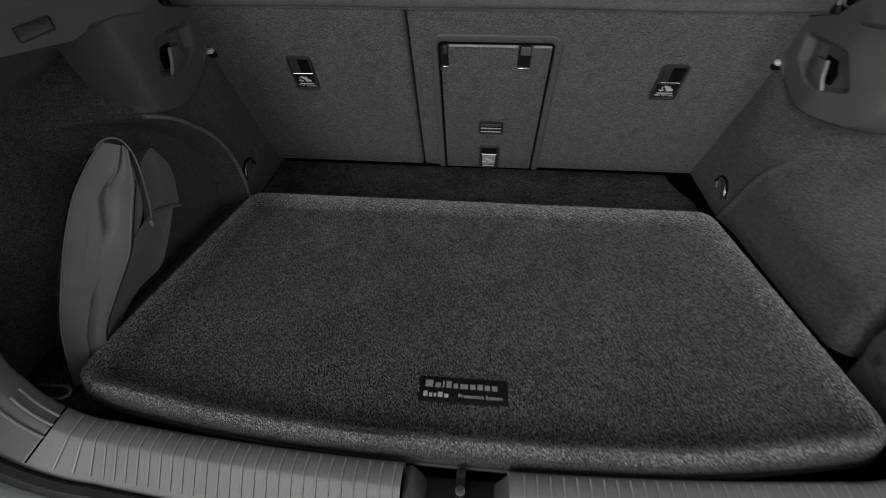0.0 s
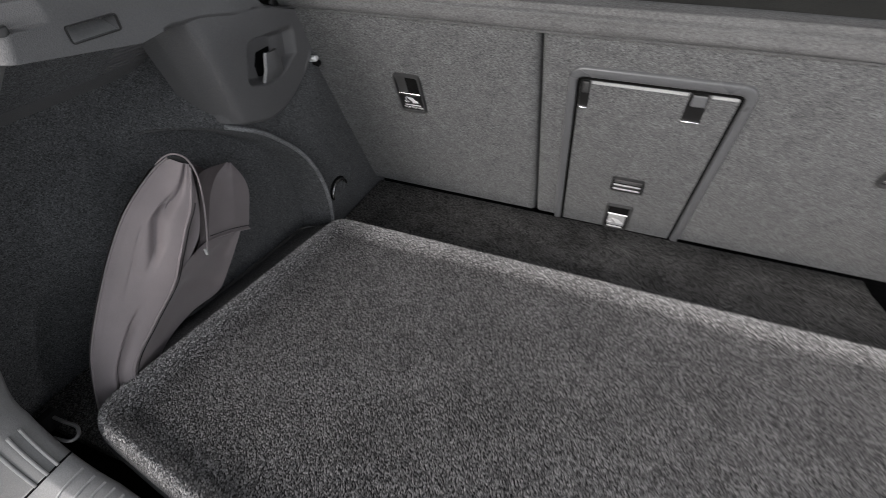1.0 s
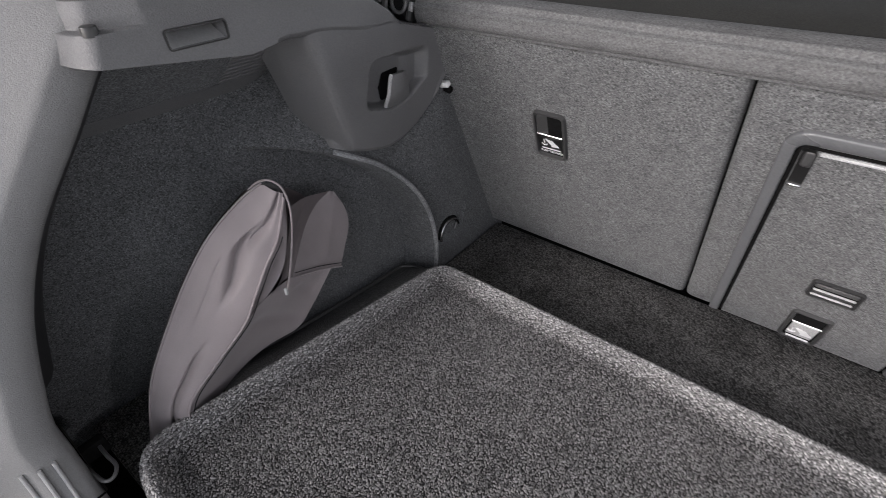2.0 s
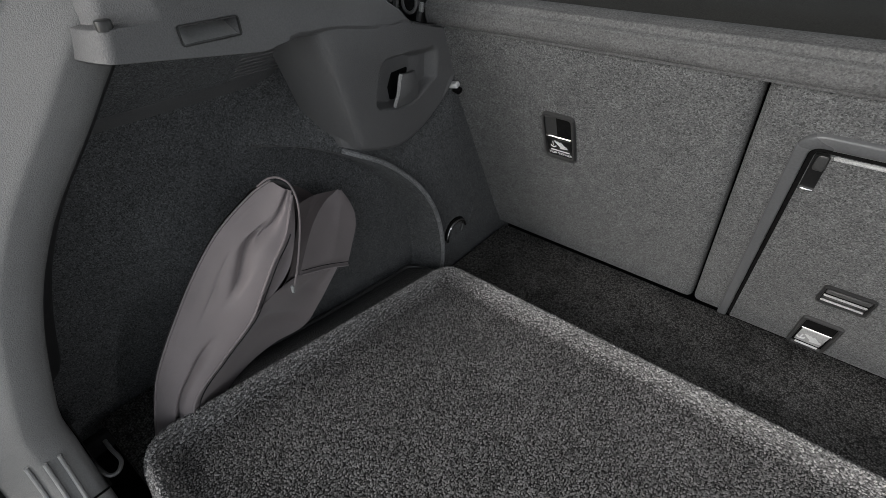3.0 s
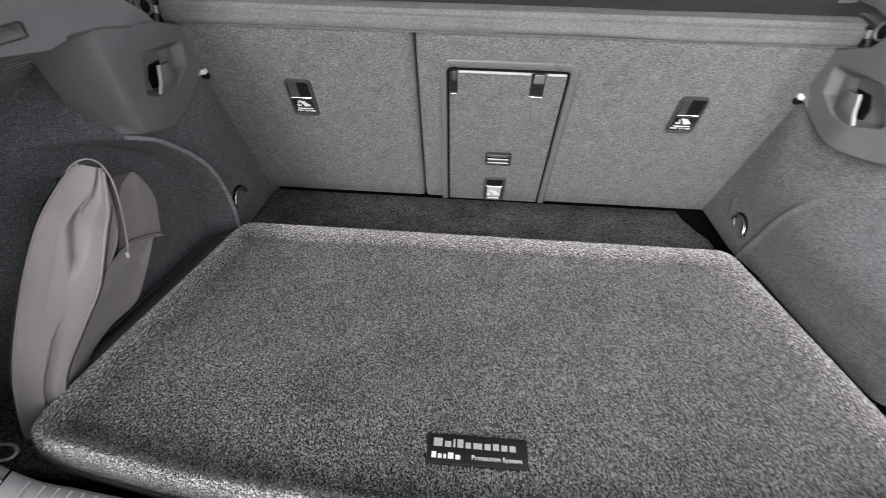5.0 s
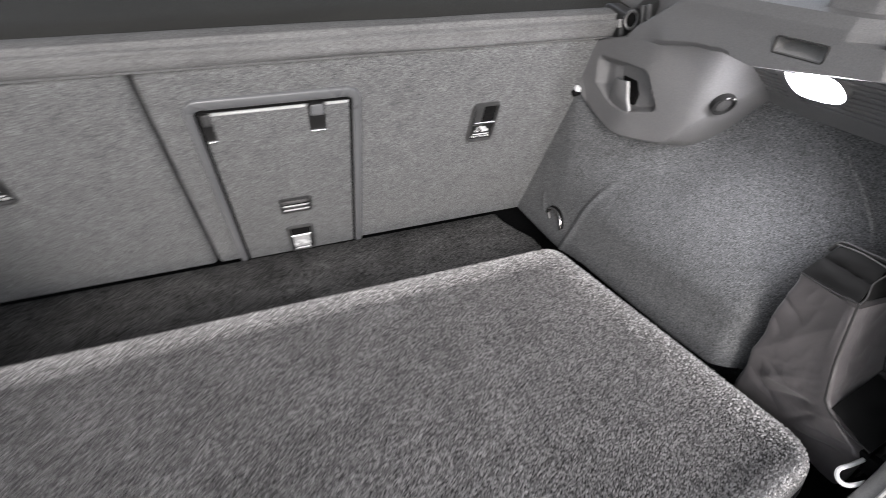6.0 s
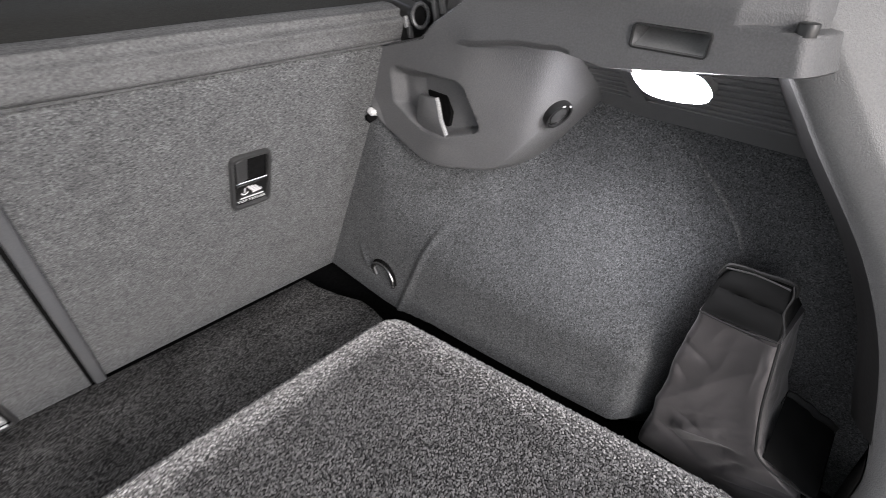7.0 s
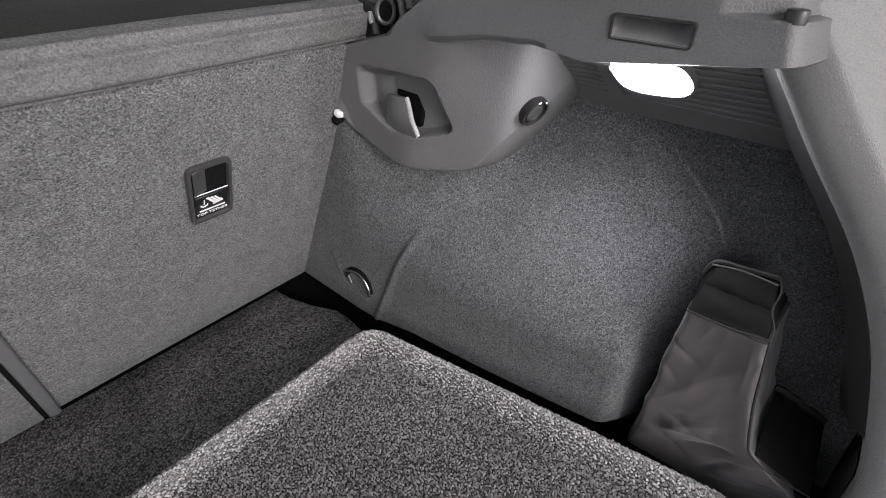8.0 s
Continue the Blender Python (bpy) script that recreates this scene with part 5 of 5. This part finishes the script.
        puff = (0.0075 * abs(math.sin(2 * math.pi * w)) ** 0.6 - 0.002) * (0.35 + 0.65 * math.sin(math.pi * min(1.0, max(0.0, u))) ** 0.4) * math.sin(math.pi * v) ** 0.3
        puff += 0.002 * noise.noise(Vector((u * 3, v * 4, 1.7))) * math.sin(math.pi * v)
        return p + Vector((-0.6, 0, 0.75)) * puff
    part("lid", surf(slope_face, linspace(0, 1, 40), linspace(0, 1, 44)), M_LID, thing, "creased black zip-up lid")
    part("lid_side", surf(lambda u, v: p1.lerp(b1, u).lerp(t1, v) + Vector((0, -0.003 * math.sin(math.pi * v) * math.sin(math.pi * u), 0)), linspace(0, 1, 14), linspace(0, 0.98, 14)), M_LID, thing)
    part("lid_side", surf(lambda u, v: p0.lerp(b0, u).lerp(t0, v) + Vector((0, 0.004 * math.sin(math.pi * v) * math.sin(math.pi * u), 0)), linspace(0, 1, 14), linspace(0, 0.98, 14)), M_LID, thing)
    part("lid_back", surf(lambda u, v: t0.lerp(t1, u).lerp(b0.lerp(b1, u), v), linspace(0, 1, 10), linspace(0, 1, 10)), M_LID, thing)
    ridge = [t0 + Vector((-0.006, 0.008, -0.012)), t0 + Vector((-0.002, 0.002, 0.001)), t0.lerp(t1, 0.5) + Vector((-0.001, 0, 0.002)), t1 + Vector((0, -0.002, 0.001)), t1 + Vector((0.004, -0.006, -0.012))]
    part("zip", tube([spline(ridge, k) for k in linspace(0, 1, 40)], 0.0022, 6), M_SEAM, thing, "black zip round the lid")
    zip_line = [t0.lerp(p0, 0.10) + Vector((-0.002, 0.004, 0.002)), t0.lerp(p0, 0.05).lerp(t1.lerp(p1, 0.05), 0.4) + Vector((-0.001, 0, 0.0015)), t1.lerp(p1, 0.10) + Vector((-0.001, 0, 0.001))]
    part("zip_tape", tube([spline(zip_line, k) for k in linspace(0, 1, 30)], 0.0010, 6), M_FRAME, thing, "thin grey zip teeth")
    part("lid_corner_seam", tube([t1.lerp(p1, k) + Vector((-0.0005, -0.0012 - 0.002 * math.sin(9 * k), 0.0005)) for k in linspace(0, 1, 16)], 0.0010, 6), M_SEAM, thing)
    seam = [(0.5575, 0.0050, 0.198), (0.556, -0.0010, 0.165), (0.555, -0.0085, 0.125), (0.5545, -0.019, 0.085), (0.5545, -0.025, 0.071), (0.555, -0.038, 0.062), (0.558, -0.058, 0.056), (0.562, -0.080, 0.051)]
    part("corner_piping", tube([spline(seam, k) for k in linspace(0, 1, 60)], 0.0012, 6), M_SEAM, thing)
    part("lid_piping", tube([p0.lerp(p1, k) + Vector((-0.0012, 0, -0.0002 - 0.002 * math.sin(math.pi * k))) for k in linspace(0, 1, 24)], 0.0010, 6), M_SEAM, thing)

    def flap(u, v):
        a = Vector((0.561, -0.030, 0.0655)).lerp(Vector((0.562, -0.080, 0.050)), u)
        b = Vector((0.630, -0.024, 0.092)).lerp(Vector((0.634, -0.072, 0.076)), u)
        return a.lerp(b, v) + Vector((0, 0, 0.003 * noise.noise(Vector((u * 3, v * 3, 5))) + 0.004 * math.exp(-((u - 0.45) / 0.12) ** 2) * step(0.6, 1.0, v)))
    part("foot_fold", surf(flap, linspace(0, 1, 20), linspace(0, 1, 20)), M_LID, thing, "folded dark foot of the bag")
    part("foot_end", surf(lambda u, v: flap(1, u) + Vector((0.002 * v, -0.001, -0.08 * v)), linspace(0, 1, 10), linspace(0, 1, 8)), M_LID, thing)
    part("fold_edge", tube([flap(k, 1) + Vector((0.002, 0, 0.001)) for k in linspace(0, 1, 20)], 0.0042, 6), M_SEAM, thing)


build_kit_bag()

# ---- ribs across the sill ----
for i in range(-32, 33):
    x = i * 0.0156 + 0.004
    if -0.072 < x < 0.078 or abs(x) > 0.505:
        continue
    part("rib", tube(across(x, [(0.006, 0.0006), (0.020, 0.0014), (0.030, 0.0006), (0.037, -0.0048), (0.063, -0.0320)]), 0.0016, 6), M_RIB, sill)
